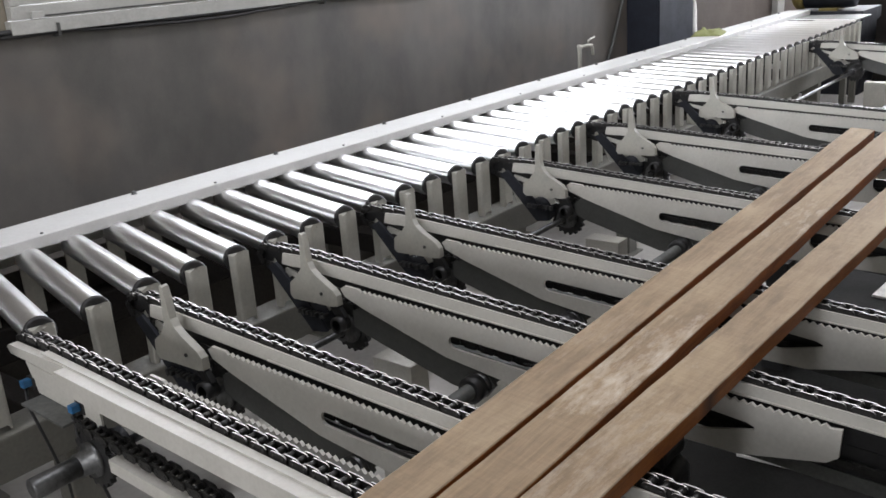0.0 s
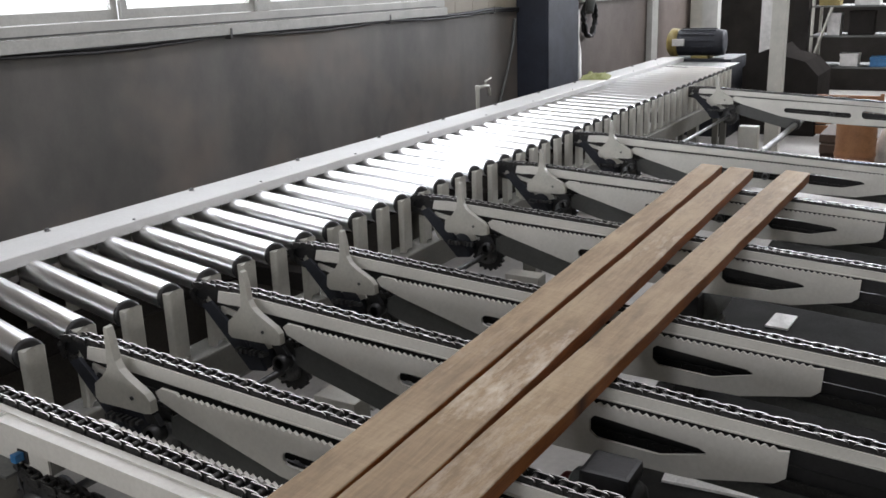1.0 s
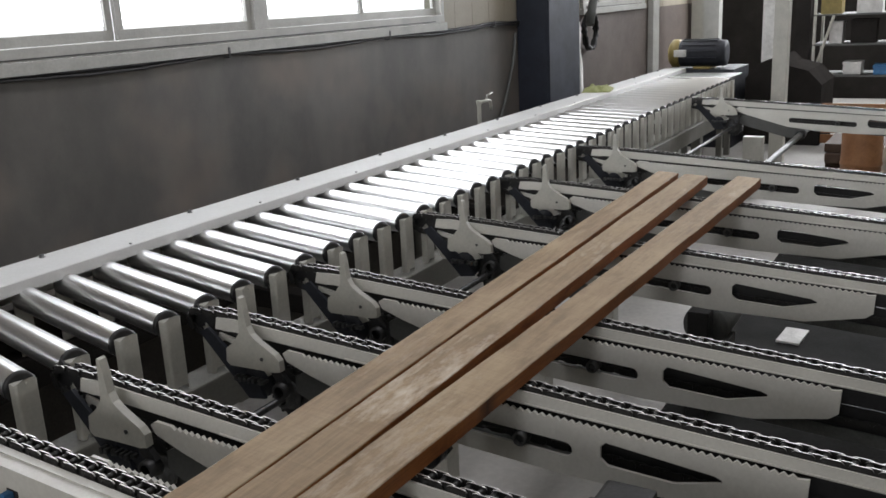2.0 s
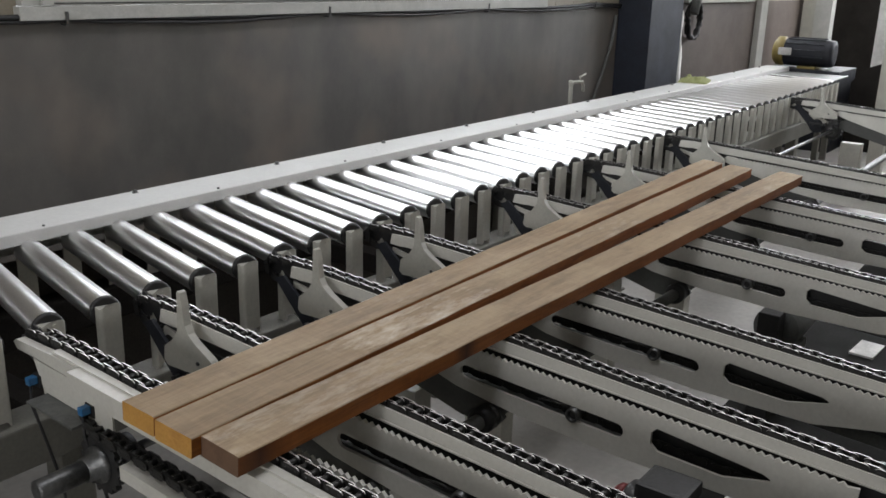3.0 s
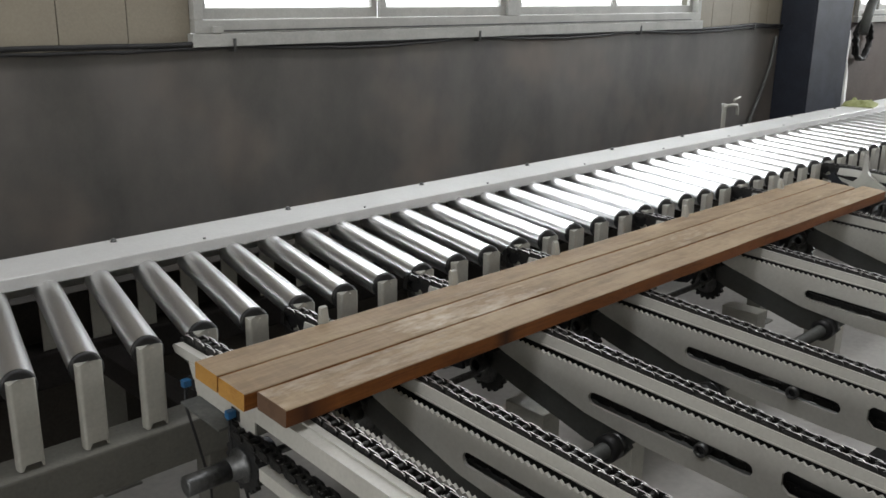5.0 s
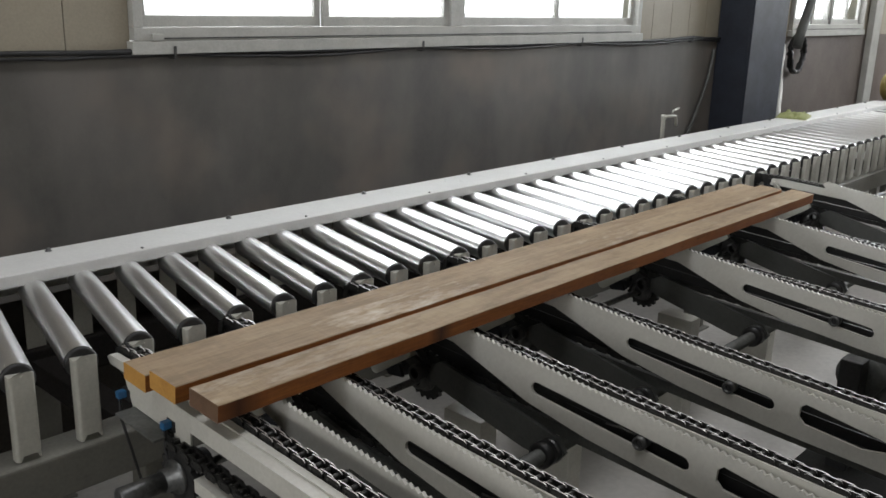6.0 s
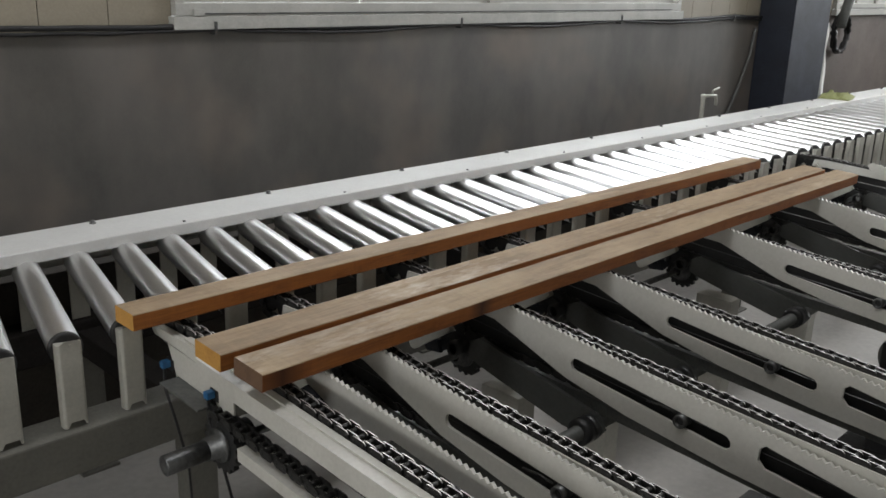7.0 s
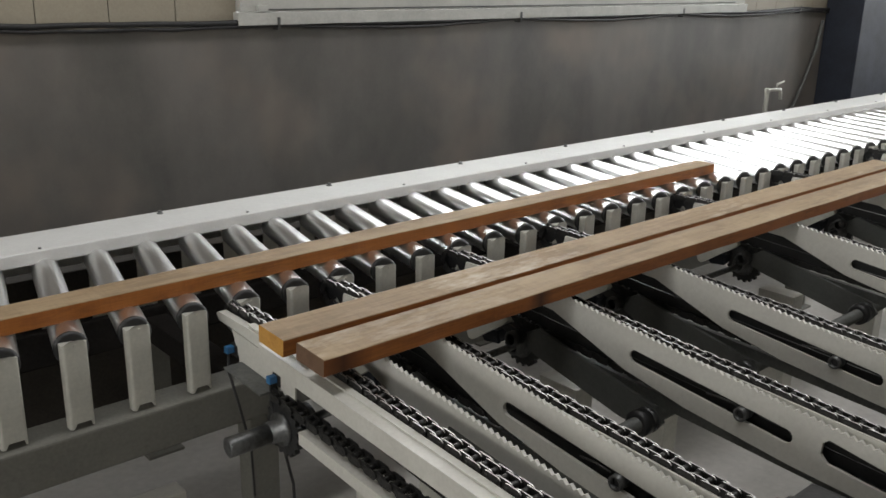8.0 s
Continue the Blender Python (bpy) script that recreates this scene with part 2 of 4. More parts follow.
# ---- mesh helpers ----


def box(bm, x0, x1, y0, y1, z0, z1, bevel=0.0, mi=0):
    vs = [bm.verts.new((x, y, z)) for z in (z0, z1) for y in (y0, y1) for x in (x0, x1)]
    fs = [bm.faces.new([vs[i] for i in q]) for q in ((0, 2, 3, 1), (4, 5, 7, 6), (0, 1, 5, 4), (2, 6, 7, 3), (0, 4, 6, 2), (1, 3, 7, 5))]
    for f in fs:
        f.material_index = mi
    if bevel:
        es = list({e for f in fs for e in f.edges})
        bmesh.ops.bevel(bm, geom=es, offset=bevel, segments=2, affect="EDGES", profile=0.6)
    return vs


def lathe(bm, stations, axis="y", centre=(0, 0, 0), seg=24, cap=True):
    """Rings of (place along the axis, radius)."""
    rings = []
    for s, r in stations:
        ring = []
        for i in range(seg):
            a = 2 * math.pi * i / seg
            c, d = r * math.cos(a), r * math.sin(a)
            p = {"x": (s, c, d), "y": (c, s, d), "z": (c, d, s)}[axis]
            ring.append(bm.verts.new((p[0] + centre[0], p[1] + centre[1], p[2] + centre[2])))
        rings.append(ring)
    for a, b in zip(rings, rings[1:]):
        for i in range(seg):
            f = bm.faces.new((a[i], a[(i + 1) % seg], b[(i + 1) % seg], b[i]))
            f.smooth = True
    if cap:
        bm.faces.new(rings[0])
        bm.faces.new(list(reversed(rings[-1])))
    return rings


def slab_yz(bm, outline, x0, x1, holes=()):
    """A plate cut from sheet: an outline in y and z, with holes, from x0 to x1."""
    def ring(pts):
        return [bm.verts.new((x0, y, z)) for y, z in pts]
    rings = [ring(outline)] + [ring(h) for h in holes]
    edges = []
    for r in rings:
        for a, b in zip(r, r[1:] + r[:1]):
            edges.append(bm.edges.new((a, b)))
    res = bmesh.ops.triangle_fill(bm, edges=edges, use_beauty=True, use_dissolve=False)
    faces = [g for g in res["geom"] if isinstance(g, bmesh.types.BMFace)]
    ext = bmesh.ops.extrude_face_region(bm, geom=faces)
    bmesh.ops.translate(bm, verts=[g for g in ext["geom"] if isinstance(g, bmesh.types.BMVert)], vec=(x1 - x0, 0, 0))


def mesh_of(name, bm, mats):
    bmesh.ops.recalc_face_normals(bm, faces=bm.faces)
    me = bpy.data.meshes.new(name)
    bm.to_mesh(me)
    bm.free()
    for m in (mats if isinstance(mats, (list, tuple)) else [mats]):
        me.materials.append(m)
    return me


def part(name, bm, mats, parent=None, label=""):
    ob = new(name, bm if isinstance(bm, bpy.types.Mesh) else mesh_of(name, bm, mats))
    if parent:
        ob.parent = parent
    if label:
        ob["label"] = label
    return ob


def boxed(name, mats, parent, *dims, bevel=0.002, label=""):
    bm = bmesh.new()
    box(bm, *dims, bevel=bevel)
    return part(name, bm, mats, parent, label)


def tube_along(bm, pts, r, seg=10):
    """A round bar or cable along points."""
    pts = [Vector(p) for p in pts]
    rings = []
    for i, p in enumerate(pts):
        d = (pts[min(i + 1, len(pts) - 1)] - pts[max(i - 1, 0)]).normalized()
        u = d.cross(Vector((0, 0, 1)))
        u = u.normalized() if u.length > 1e-3 else Vector((1, 0, 0))
        v = d.cross(u)
        rings.append([bm.verts.new(p + (u * math.cos(2 * math.pi * k / seg) + v * math.sin(2 * math.pi * k / seg)) * r) for k in range(seg)])
    for a, b in zip(rings, rings[1:]):
        for i in range(seg):
            bm.faces.new((a[i], a[(i + 1) % seg], b[(i + 1) % seg], b[i])).smooth = True
    bm.faces.new(rings[0])
    bm.faces.new(list(reversed(rings[-1])))


# ---- plan ----
PITCH, R0X = 0.1813, -0.682          # rollers: spacing, x of the front end of roller 0
SKEW = 0.24                          # rollers run askew: x gained per metre of y
ROLL_R, ROLL_TOP = 0.046, 0.917
FIRST, LAST = -9, 50
CHAIN_AT = [3, 5, 8, 11, 16, 21, 27, 42]
CHAIN_X = [R0X + PITCH * k - 0.035 for k in CHAIN_AT]
DECK, FALL, KINK = 0.888, 0.057, -0.10
WALL_Y = 1.885


def deck_z(y):
    return DECK + FALL * min(0.0, y - KINK)


# ---- setting ----
tagged(boxed("floor", M_FLOOR, None, -9, 20, -9, 2.2, -0.15, 0.0, bevel=0), "worn grey concrete workshop floor", "floor", kind="structure")


def wall_with_windows():
    lo, hi = 1.60, 3.1
    spans = [(0.87, 5.54), (8.72, 10.95)]
    wall = tagged(new("wall_north"), "factory wall, dark dado below cream sheet panels", "wall", kind="structure")
    boxed("dado", M_WALL, wall, -9, 8.15, WALL_Y, WALL_Y + 0.10, 0, lo, bevel=0, label="dark grey stained dado")
    boxed("dado", M_BROWNWALL, wall, 8.154, 20, WALL_Y, WALL_Y + 0.10, 0, lo, bevel=0, label="dull brown dado")
    x = -9
    for a, b in spans + [(20, 20)]:
        while x < a - 0.01:
            e = min(a, x + (0.325 if (a - x) % 0.325 < 0.002 or (a - x) % 0.325 > 0.323 else (a - x) % 0.325))
            boxed("panel", M_PANEL, wall, x + 0.002, e - 0.002, WALL_Y + 0.012, WALL_Y + 0.10, lo, hi + 1.2, bevel=0.003)
            x = e
        if a < 20:
            boxed("panel", M_PANEL, wall, a, b, WALL_Y + 0.012, WALL_Y + 0.10, hi, hi + 1.2, bevel=0.003)
        x = b
    boxed("upper_wall", M_PANEL, wall, -9, 20, WALL_Y + 0.02, WALL_Y + 0.10, hi + 1.2, 6.2, bevel=0)
    return spans, lo, hi


spans, SILL, HEAD = wall_with_windows()

M_GLASS = bpy.data.materials.new("window_glass")
M_GLASS.use_nodes = True
gb = M_GLASS.node_tree.nodes["Principled BSDF"]
gb.inputs["Transmission Weight"].default_value, gb.inputs["Roughness"].default_value, gb.inputs["IOR"].default_value = 1.0, 0.02, 1.1
M_DAY = bpy.data.materials.new("bright_sky")
M_DAY.use_nodes = True
db = M_DAY.node_tree.nodes["Principled BSDF"]
db.inputs["Base Color"].default_value = (0, 0, 0, 1)
db.inputs["Emission Color"].default_value, db.inputs["Emission Strength"].default_value = (0.96, 0.98, 1.0, 1), 1.6


def window(name, a, b):
    w = tagged(new(name), "white aluminium sliding window with bright daylight behind", "window", kind="structure")
    y0, y1 = WALL_Y - 0.03, WALL_Y + 0.08
    boxed("window_sill", M_WHITE, w, a - 0.02, b + 0.02, WALL_Y - 0.045, WALL_Y + 0.011, SILL + 0.001, SILL + 0.065, bevel=0.004)
    boxed("track_gap", M_DARKSTEEL, w, a + 0.14, b - 0.15, y0 - 0.004, y0 - 0.0005, SILL + 0.074, SILL + 0.081, bevel=0)
    boxed("latch", M_WHITE, w, a + 0.09, a + 0.15, y0 - 0.02, y0 - 0.0005, SILL + 0.068, SILL + 0.10, bevel=0.003)
    boxed("window_frame", M_WHITE, w, a, b, y0, y1, SILL + 0.067, SILL + 0.13, bevel=0.004)
    boxed("window_frame", M_WHITE, w, a, b, y0, y1, HEAD - 0.06, HEAD, bevel=0.004)
    for x in (a, b - 0.05):
        boxed("window_frame", M_WHITE, w, x, x + 0.05, y0, y1, SILL + 0.13, HEAD - 0.06, bevel=0.004)
    cuts = (0.0, 0.253, 0.487, 0.513, 0.757, 1.0)
    for i in range(5):
        x0 = a + 0.05 + cuts[i] * (b - a - 0.10)
        step = (cuts[i + 1] - cuts[i]) * (b - a - 0.10)
        if i == 2:
            boxed("mullion", M_WHITE, w, x0 + 0.001, x0 + step - 0.001, y0, y1, SILL + 0.131, HEAD - 0.061, bevel=0.004)
            continue
        dy = 0.0 if i % 2 else 0.03
        sash = part("sash", bmesh.new(), M_WHITE, w)
        bm = bmesh.new()
        z0, z1, yy = SILL + 0.132, HEAD - 0.062, WALL_Y - 0.005 + dy
        box(bm, x0, x0 + step, yy, yy + 0.028, z0, z0 + 0.055, 0.003)
        box(bm, x0, x0 + step, yy, yy + 0.028, z1 - 0.05, z1, 0.003)
        box(bm, x0, x0 + 0.045, yy, yy + 0.028, z0 + 0.055, z1 - 0.05, 0.003)
        box(bm, x0 + step - 0.045, x0 + step, yy, yy + 0.028, z0 + 0.055, z1 - 0.05, 0.003)
        sash.data = mesh_of("sash", bm, M_WHITE)
        pane = boxed("pane", M_GLASS, sash, x0 + 0.045, x0 + step - 0.045, yy + 0.010, yy + 0.014, z0 + 0.055, z1 - 0.05, bevel=0)
        pane.visible_shadow = False
    bm = bmesh.new()
    box(bm, a - 0.3, b + 0.3, WALL_Y + 0.35, WALL_Y + 0.36, SILL - 0.3, HEAD + 0.4)
    tagged(part("backdrop", bm, M_DAY), "bright overcast daylight outside the window", "sky", kind="structure")


for i, (a, b) in enumerate(spans):
    window(f"window_{i + 1}", a, b)


# Walls and roof out of view, added to enclose the hall's light.
def hall():
    tagged(boxed("wall_south", M_PANEL, None, -9, 20, -9.1, -9.0, 0, 6.2, bevel=0), "unseen plain cream wall added to close the hall", "wall", kind="structure")
    # Unseen wall; its opening and glowing sheet are added for the fill light.
    bm = bmesh.new()
    box(bm, -9.1, -9.004, -9, 2.2, 0, 1.3)
    box(bm, -9.1, -9.004, -9, 2.2, 3.5, 6.2)
    box(bm, -9.1, -9.004, -9, -5.0, 1.3, 3.5)
    box(bm, -9.1, -9.004, 1.6, 2.2, 1.3, 3.5)
    tagged(part("wall_west", bm, M_PANEL), "unseen cream wall with an opening added for the west fill light", "wall", kind="structure")
    bm = bmesh.new()
    box(bm, -9.4, -9.39, -5.5, 2.1, 1.0, 3.8)
    tagged(part("backdrop", bm, M_DAY), "glowing sheet behind the added west opening", "sky", kind="structure")
    bm = bmesh.new()
    box(bm, -9, 20, -9, -1.7, 6.2, 6.3)
    box(bm, -9, 20, -0.1, 2.2, 6.2, 6.3)
    box(bm, -9, -6, -1.7, -0.1, 6.2, 6.3)
    box(bm, 12, 20, -1.7, -0.1, 6.2, 6.3)
    tagged(part("ceiling", bm, M_ROOF), "unseen grey sheet roof with an assumed skylight strip", "ceiling", kind="structure")
    # End wall coloured near black to stand for the unlit opening there.
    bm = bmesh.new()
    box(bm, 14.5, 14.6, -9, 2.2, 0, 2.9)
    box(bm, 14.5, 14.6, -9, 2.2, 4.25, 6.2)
    tagged(part("wall_east", bm, M_DIM), "end wall coloured near black for the unlit far end, under an unseen window band", "wall", kind="structure")
    # Glowing sheet behind the unseen window band, out of view.
    bm = bmesh.new()
    box(bm, 14.9, 14.91, -9, 2.2, 2.6, 4.6)
    tagged(part("backdrop", bm, M_DAY), "glowing daylight sheet behind the unseen high window band", "sky", kind="structure")


hall()

# ---- roller conveyor ----


def roller_mesh():
    bm = bmesh.new()
    L = 0.76
    lathe(bm, [(0.002, ROLL_R), (L - 0.002, ROLL_R)], "y", seg=32, cap=False)
    for a, b in ((0.002, 0.0), (L - 0.002, L)):
        lathe(bm, [(a, ROLL_R), (b, ROLL_R - 0.003)], "y", seg=32, cap=False)
    return mesh_of("tube", bm, M_ROLLER)


def hub_mesh():
    bm = bmesh.new()
    lathe(bm, [(-0.009, 0.014), (-0.009, 0.038), (-0.006, 0.0472), (0.006, 0.0472), (0.0062, 0.0455)], "y", seg=24)
    lathe(bm, [(-0.026, 0.010), (-0.0065, 0.010)], "y", seg=12)
    return mesh_of("hub", bm, M_BLACK)


def bracket_mesh():
    """Folded upright with a closed lid and an open foot; origin at the roller's front end, on its axis."""
    bm = bmesh.new()
    top, bot, w = 0.034, -0.232, 0.035
    prof = [(-w, -0.003), (-w, -0.024)] + [(-w + 0.010 - 0.010 * math.cos(radians(18 * i)), -0.024 - 0.010 * math.sin(radians(18 * i))) for i in range(1, 6)]
    prof = prof + [(-0.016, -0.034), (-0.008, -0.034)]
    prof = prof + [(-x, y) for x, y in reversed(prof)]
    t = 0.004
    inner = [(x * (w - t) / w, min(-0.003, y + t)) for x, y in prof]

    def zt(y):
        return top - 0.10 * (-0.003 - y)
    foot = lambda x, y: bot + (0.016 if y < -0.0335 and x > -0.02 else 0.0)
    o0 = [bm.verts.new((x, y, foot(x, y))) for x, y in prof]
    o1 = [bm.verts.new((x, y, zt(y) - 0.012 * (abs(x) / w) ** 3)) for x, y in prof]
    i0 = [bm.verts.new((x, y, foot(*p))) for (x, y), p in zip(inner, prof)]
    i1 = [bm.verts.new((x, y, zt(y) - 0.006 - 0.012 * (abs(x) / w) ** 3)) for x, y in inner]
    for k in range(len(prof) - 1):
        bm.faces.new((o0[k], o0[k + 1], o1[k + 1], o1[k]))
        bm.faces.new((i0[k + 1], i0[k], i1[k], i1[k + 1]))
        bm.faces.new((o0[k + 1], o0[k], i0[k], i0[k + 1]))
    bm.faces.new(list(reversed(o1)))
    bm.faces.new(i1)
    for k in (0, -1):
        bm.faces.new((o0[k], o1[k], i1[k], i0[k]))
    bm.faces.new((o1[0], o1[-1], i1[-1], i1[0]))
    lathe(bm, [(-0.0365, 0.0045), (-0.0335, 0.0045)], "y", (0, 0, 0.017), seg=8)
    return mesh_of("bracket", bm, M_BRACKET)


def conveyor():
    frame_ob = tagged(new("roller_conveyor_frame"), "cream steel frame carrying a row of skewed rollers", "conveyor frame")
    x0, x1 = R0X + PITCH * (FIRST - 1), R0X + PITCH * (LAST + 1)
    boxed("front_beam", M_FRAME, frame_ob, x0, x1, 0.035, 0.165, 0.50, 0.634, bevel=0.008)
    # Rear and cross beams coloured near black to imitate shade below the rollers.
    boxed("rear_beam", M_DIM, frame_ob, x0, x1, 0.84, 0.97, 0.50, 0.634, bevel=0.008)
    x = x0 + 0.52
    while x < x1:
        for y in (0.05, 0.86):
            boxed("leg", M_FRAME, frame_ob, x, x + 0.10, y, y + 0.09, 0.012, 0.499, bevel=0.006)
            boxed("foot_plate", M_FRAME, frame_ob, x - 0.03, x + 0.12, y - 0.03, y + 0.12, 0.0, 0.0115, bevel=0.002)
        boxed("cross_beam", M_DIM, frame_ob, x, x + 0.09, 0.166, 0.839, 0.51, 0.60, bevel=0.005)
        x += 1.81
    boxed("stretcher", M_CREAM, frame_ob, x0, -0.30, 0.27, 0.35, 0.10, 0.18, bevel=0.006, label="cream floor stretcher")
    # Added sheet, no real part: gives the shaded gaps between brackets their dark.
    boxed("rear_panel", M_BACKSHADE, frame_ob, x0, x1, 0.980, 0.984, 0.10, 0.79, bevel=0, label="dark sheet added to stand for shade behind the rollers")
    rm, hm, bmk = roller_mesh(), hub_mesh(), bracket_mesh()
    ang = -math.degrees(math.atan(SKEW))
    za = ROLL_TOP - ROLL_R
    for k in range(FIRST, LAST + 1):
        x = R0X + PITCH * k
        r = tagged(new("roller"), "bright galvanised steel conveyor roller on black end hubs", "roller", "rollers of the conveyor")
        r.matrix_world = pose(x, 0.092, za, 0, 0, ang)
        part("tube", rm, None, r)
        part("hub", hm, None, r)
        b = part("bracket", bmk, None, frame_ob)
        b.matrix_world = pose(x, 0.092, za)
    # rear uprights under the guard rail
    bm = bmesh.new()
    box(bm, -0.035, 0.035, 0, 0.006, 0.634, 0.90, 0.002)
    rear = mesh_of("rear_upright", bm, M_BRACKET)
    for k in range(FIRST, LAST + 1):
        part("rear_upright", rear, None, frame_ob).location = (R0X + PITCH * k + SKEW * 0.80, 0.872, 0)
    rail = tagged(new("guard_rail"), "long pale grey folded steel guard rail with bolt heads", "guard rail")
    bm = bmesh.new()
    slab_yz(bm, [(0.79, 0.905), (0.79, 0.947), (0.793, 0.95), (1.032, 0.95), (1.035, 0.947), (1.035, 0.80), (1.029, 0.80), (1.029, 0.944), (0.796, 0.944), (0.796, 0.905)], x0, 9.2)
    part("cover", bm, M_RAIL, rail)
    bm = bmesh.new()
    lathe(bm, [(0.0, 0.013), (0.003, 0.013), (0.0035, 0.009), (0.012, 0.009), (0.013, 0.007)], "z", seg=10)
    bolt = mesh_of("bolt", bm, M_DARKSTEEL)
    for k in range(-3, 12):
        part("bolt", bolt, None, rail).location = (0.8 * k, 1.0, 0.9505)
    bm = bmesh.new()
    lathe(bm, [(0, 0.006), (0.004, 0.006), (0.005, 0.004)], "z", seg=8)
    stud = mesh_of("screw", bm, M_DARKSTEEL)
    for k in range(-3, 12):
        part("screw", stud, None, rail).location = (0.8 * k + 0.28, 0.81, 0.9505)


conveyor()

# ---- chain deck ----
LINK = 0.03175
Y_BACK, Y_START = -4.2, -5.5
IDLER = (0.09, DECK - 0.034)
DRIVE = (-0.292, 0.634)


def link_meshes():
    out = []
    for outer in (0, 1):
        bm = bmesh.new()
        xo = 0.0205 if outer else 0.0135
        for s in (-1, 1):
            n = 6
            pts = []
            for e, sg in ((LINK / 2, 1), (-LINK / 2, -1)):
                for i in range(n + 1):
                    a = -math.pi / 2 + math.pi * i / n
                    pts.append((e + sg * 0.0115 * math.cos(a), sg * 0.0115 * math.sin(a)))
            f = [bm.verts.new((s * xo - 0.002, y, z)) for y, z in pts]
            b = [bm.verts.new((s * xo + 0.002, y, z)) for y, z in pts]
            bm.faces.new(f)
            bm.faces.new(list(reversed(b)))
            for i in range(len(pts)):
                j = (i + 1) % len(pts)
                q = bm.faces.new((f[i], b[i], b[j], f[j]))
                if (pts[i][1] + pts[j][1]) / 2 > 0.005:
                    q.material_index = 1
        for y in (-LINK / 2, LINK / 2):
            if outer:
                lathe(bm, [(-0.025, 0.005), (0.025, 0.005)], "x", (0, y, 0), seg=8)
            else:
                lathe(bm, [(-0.0124, 0.0085), (0.0124, 0.0085)], "x", (0, y, 0), seg=10)
        out.append(mesh_of("link", bm, [M_LINK, M_WORN]))
    return out


LINKS = link_meshes()


def chain_path():
    """The pin line of a chain as points y, z: up the deck, round the front wheel, back over the drive wheel."""
    h = 0.0115
    pts = [(Y_START, deck_z(Y_START) - h), (KINK, DECK - h), (IDLER[0], DECK - h)]
    r = 0.034 - h + 0.012
    cz = DECK - h - r
    for i in range(1, 7):
        a = math.pi / 2 - math.pi * i / 6
        pts.append((IDLER[0] + r * math.cos(a), cz + r * math.sin(a)))
    pts.append((DRIVE[0] + 0.02, DRIVE[1] + 0.088))
    pts.append((Y_START, DRIVE[1] + 0.085 - FALL * (DRIVE[0] - Y_START)))
    return pts


CHAIN_PTS = chain_path()
CUM = [0.0]
for (ya, zb), (yc, zd) in zip(CHAIN_PTS, CHAIN_PTS[1:]):
    CUM.append(CUM[-1] + math.hypot(yc - ya, zd - zb))


def on_chain(s):
    for i in range(len(CUM) - 1):
        if s <= CUM[i + 1] or i == len(CUM) - 2:
            (ya, za), (yb, zb) = CHAIN_PTS[i], CHAIN_PTS[i + 1]
            f = (s - CUM[i]) / (CUM[i + 1] - CUM[i])
            return ya + f * (yb - ya), za + f * (zb - za)


CHAIN_V = 0.25
MOVING_LINKS = []


def side_of(s, i):
    """The first chain returns beside its beam, the others below theirs."""
    f = (s - CUM[8]) / (CUM[-2] - CUM[8])
    return -0.07 * min(1.0, max(0.0, (f - 0.62) / 0.38)) if i == 0 else 0.0


def rows_for_link(s0, i):
    """Where a link of the chain is from start to end, as it runs along the path."""
    times = [0.25 * k for k in range(33)]
    rows = []
    for t in times:
        s = s0 + CHAIN_V * t
        ya, za = on_chain(s - LINK / 2)
        yb, zb = on_chain(s + LINK / 2)
        rows.append((t, pose(side_of(s, i), (ya + yb) / 2, (za + zb) / 2, math.degrees(math.atan2(zb - za, yb - ya)))))
    return rows


def wheel_mesh(r, teeth, w, name):
    bm = bmesh.new()
    out = []
    for i in range(teeth * 4):
        a = 2 * math.pi * i / (teeth * 4)
        rr = r * (1.0 if i % 4 in (0, 1) else 0.88)
        out.append((rr * math.cos(a), rr * math.sin(a)))
    slab_yz(bm, out, -w / 2, w / 2)
    return mesh_of(name, bm, M_BLACK)


WHEEL_SMALL, WHEEL_BIG = wheel_mesh(0.040, 9, 0.014, "front_wheel"), wheel_mesh(0.085, 18, 0.016, "drive_wheel")


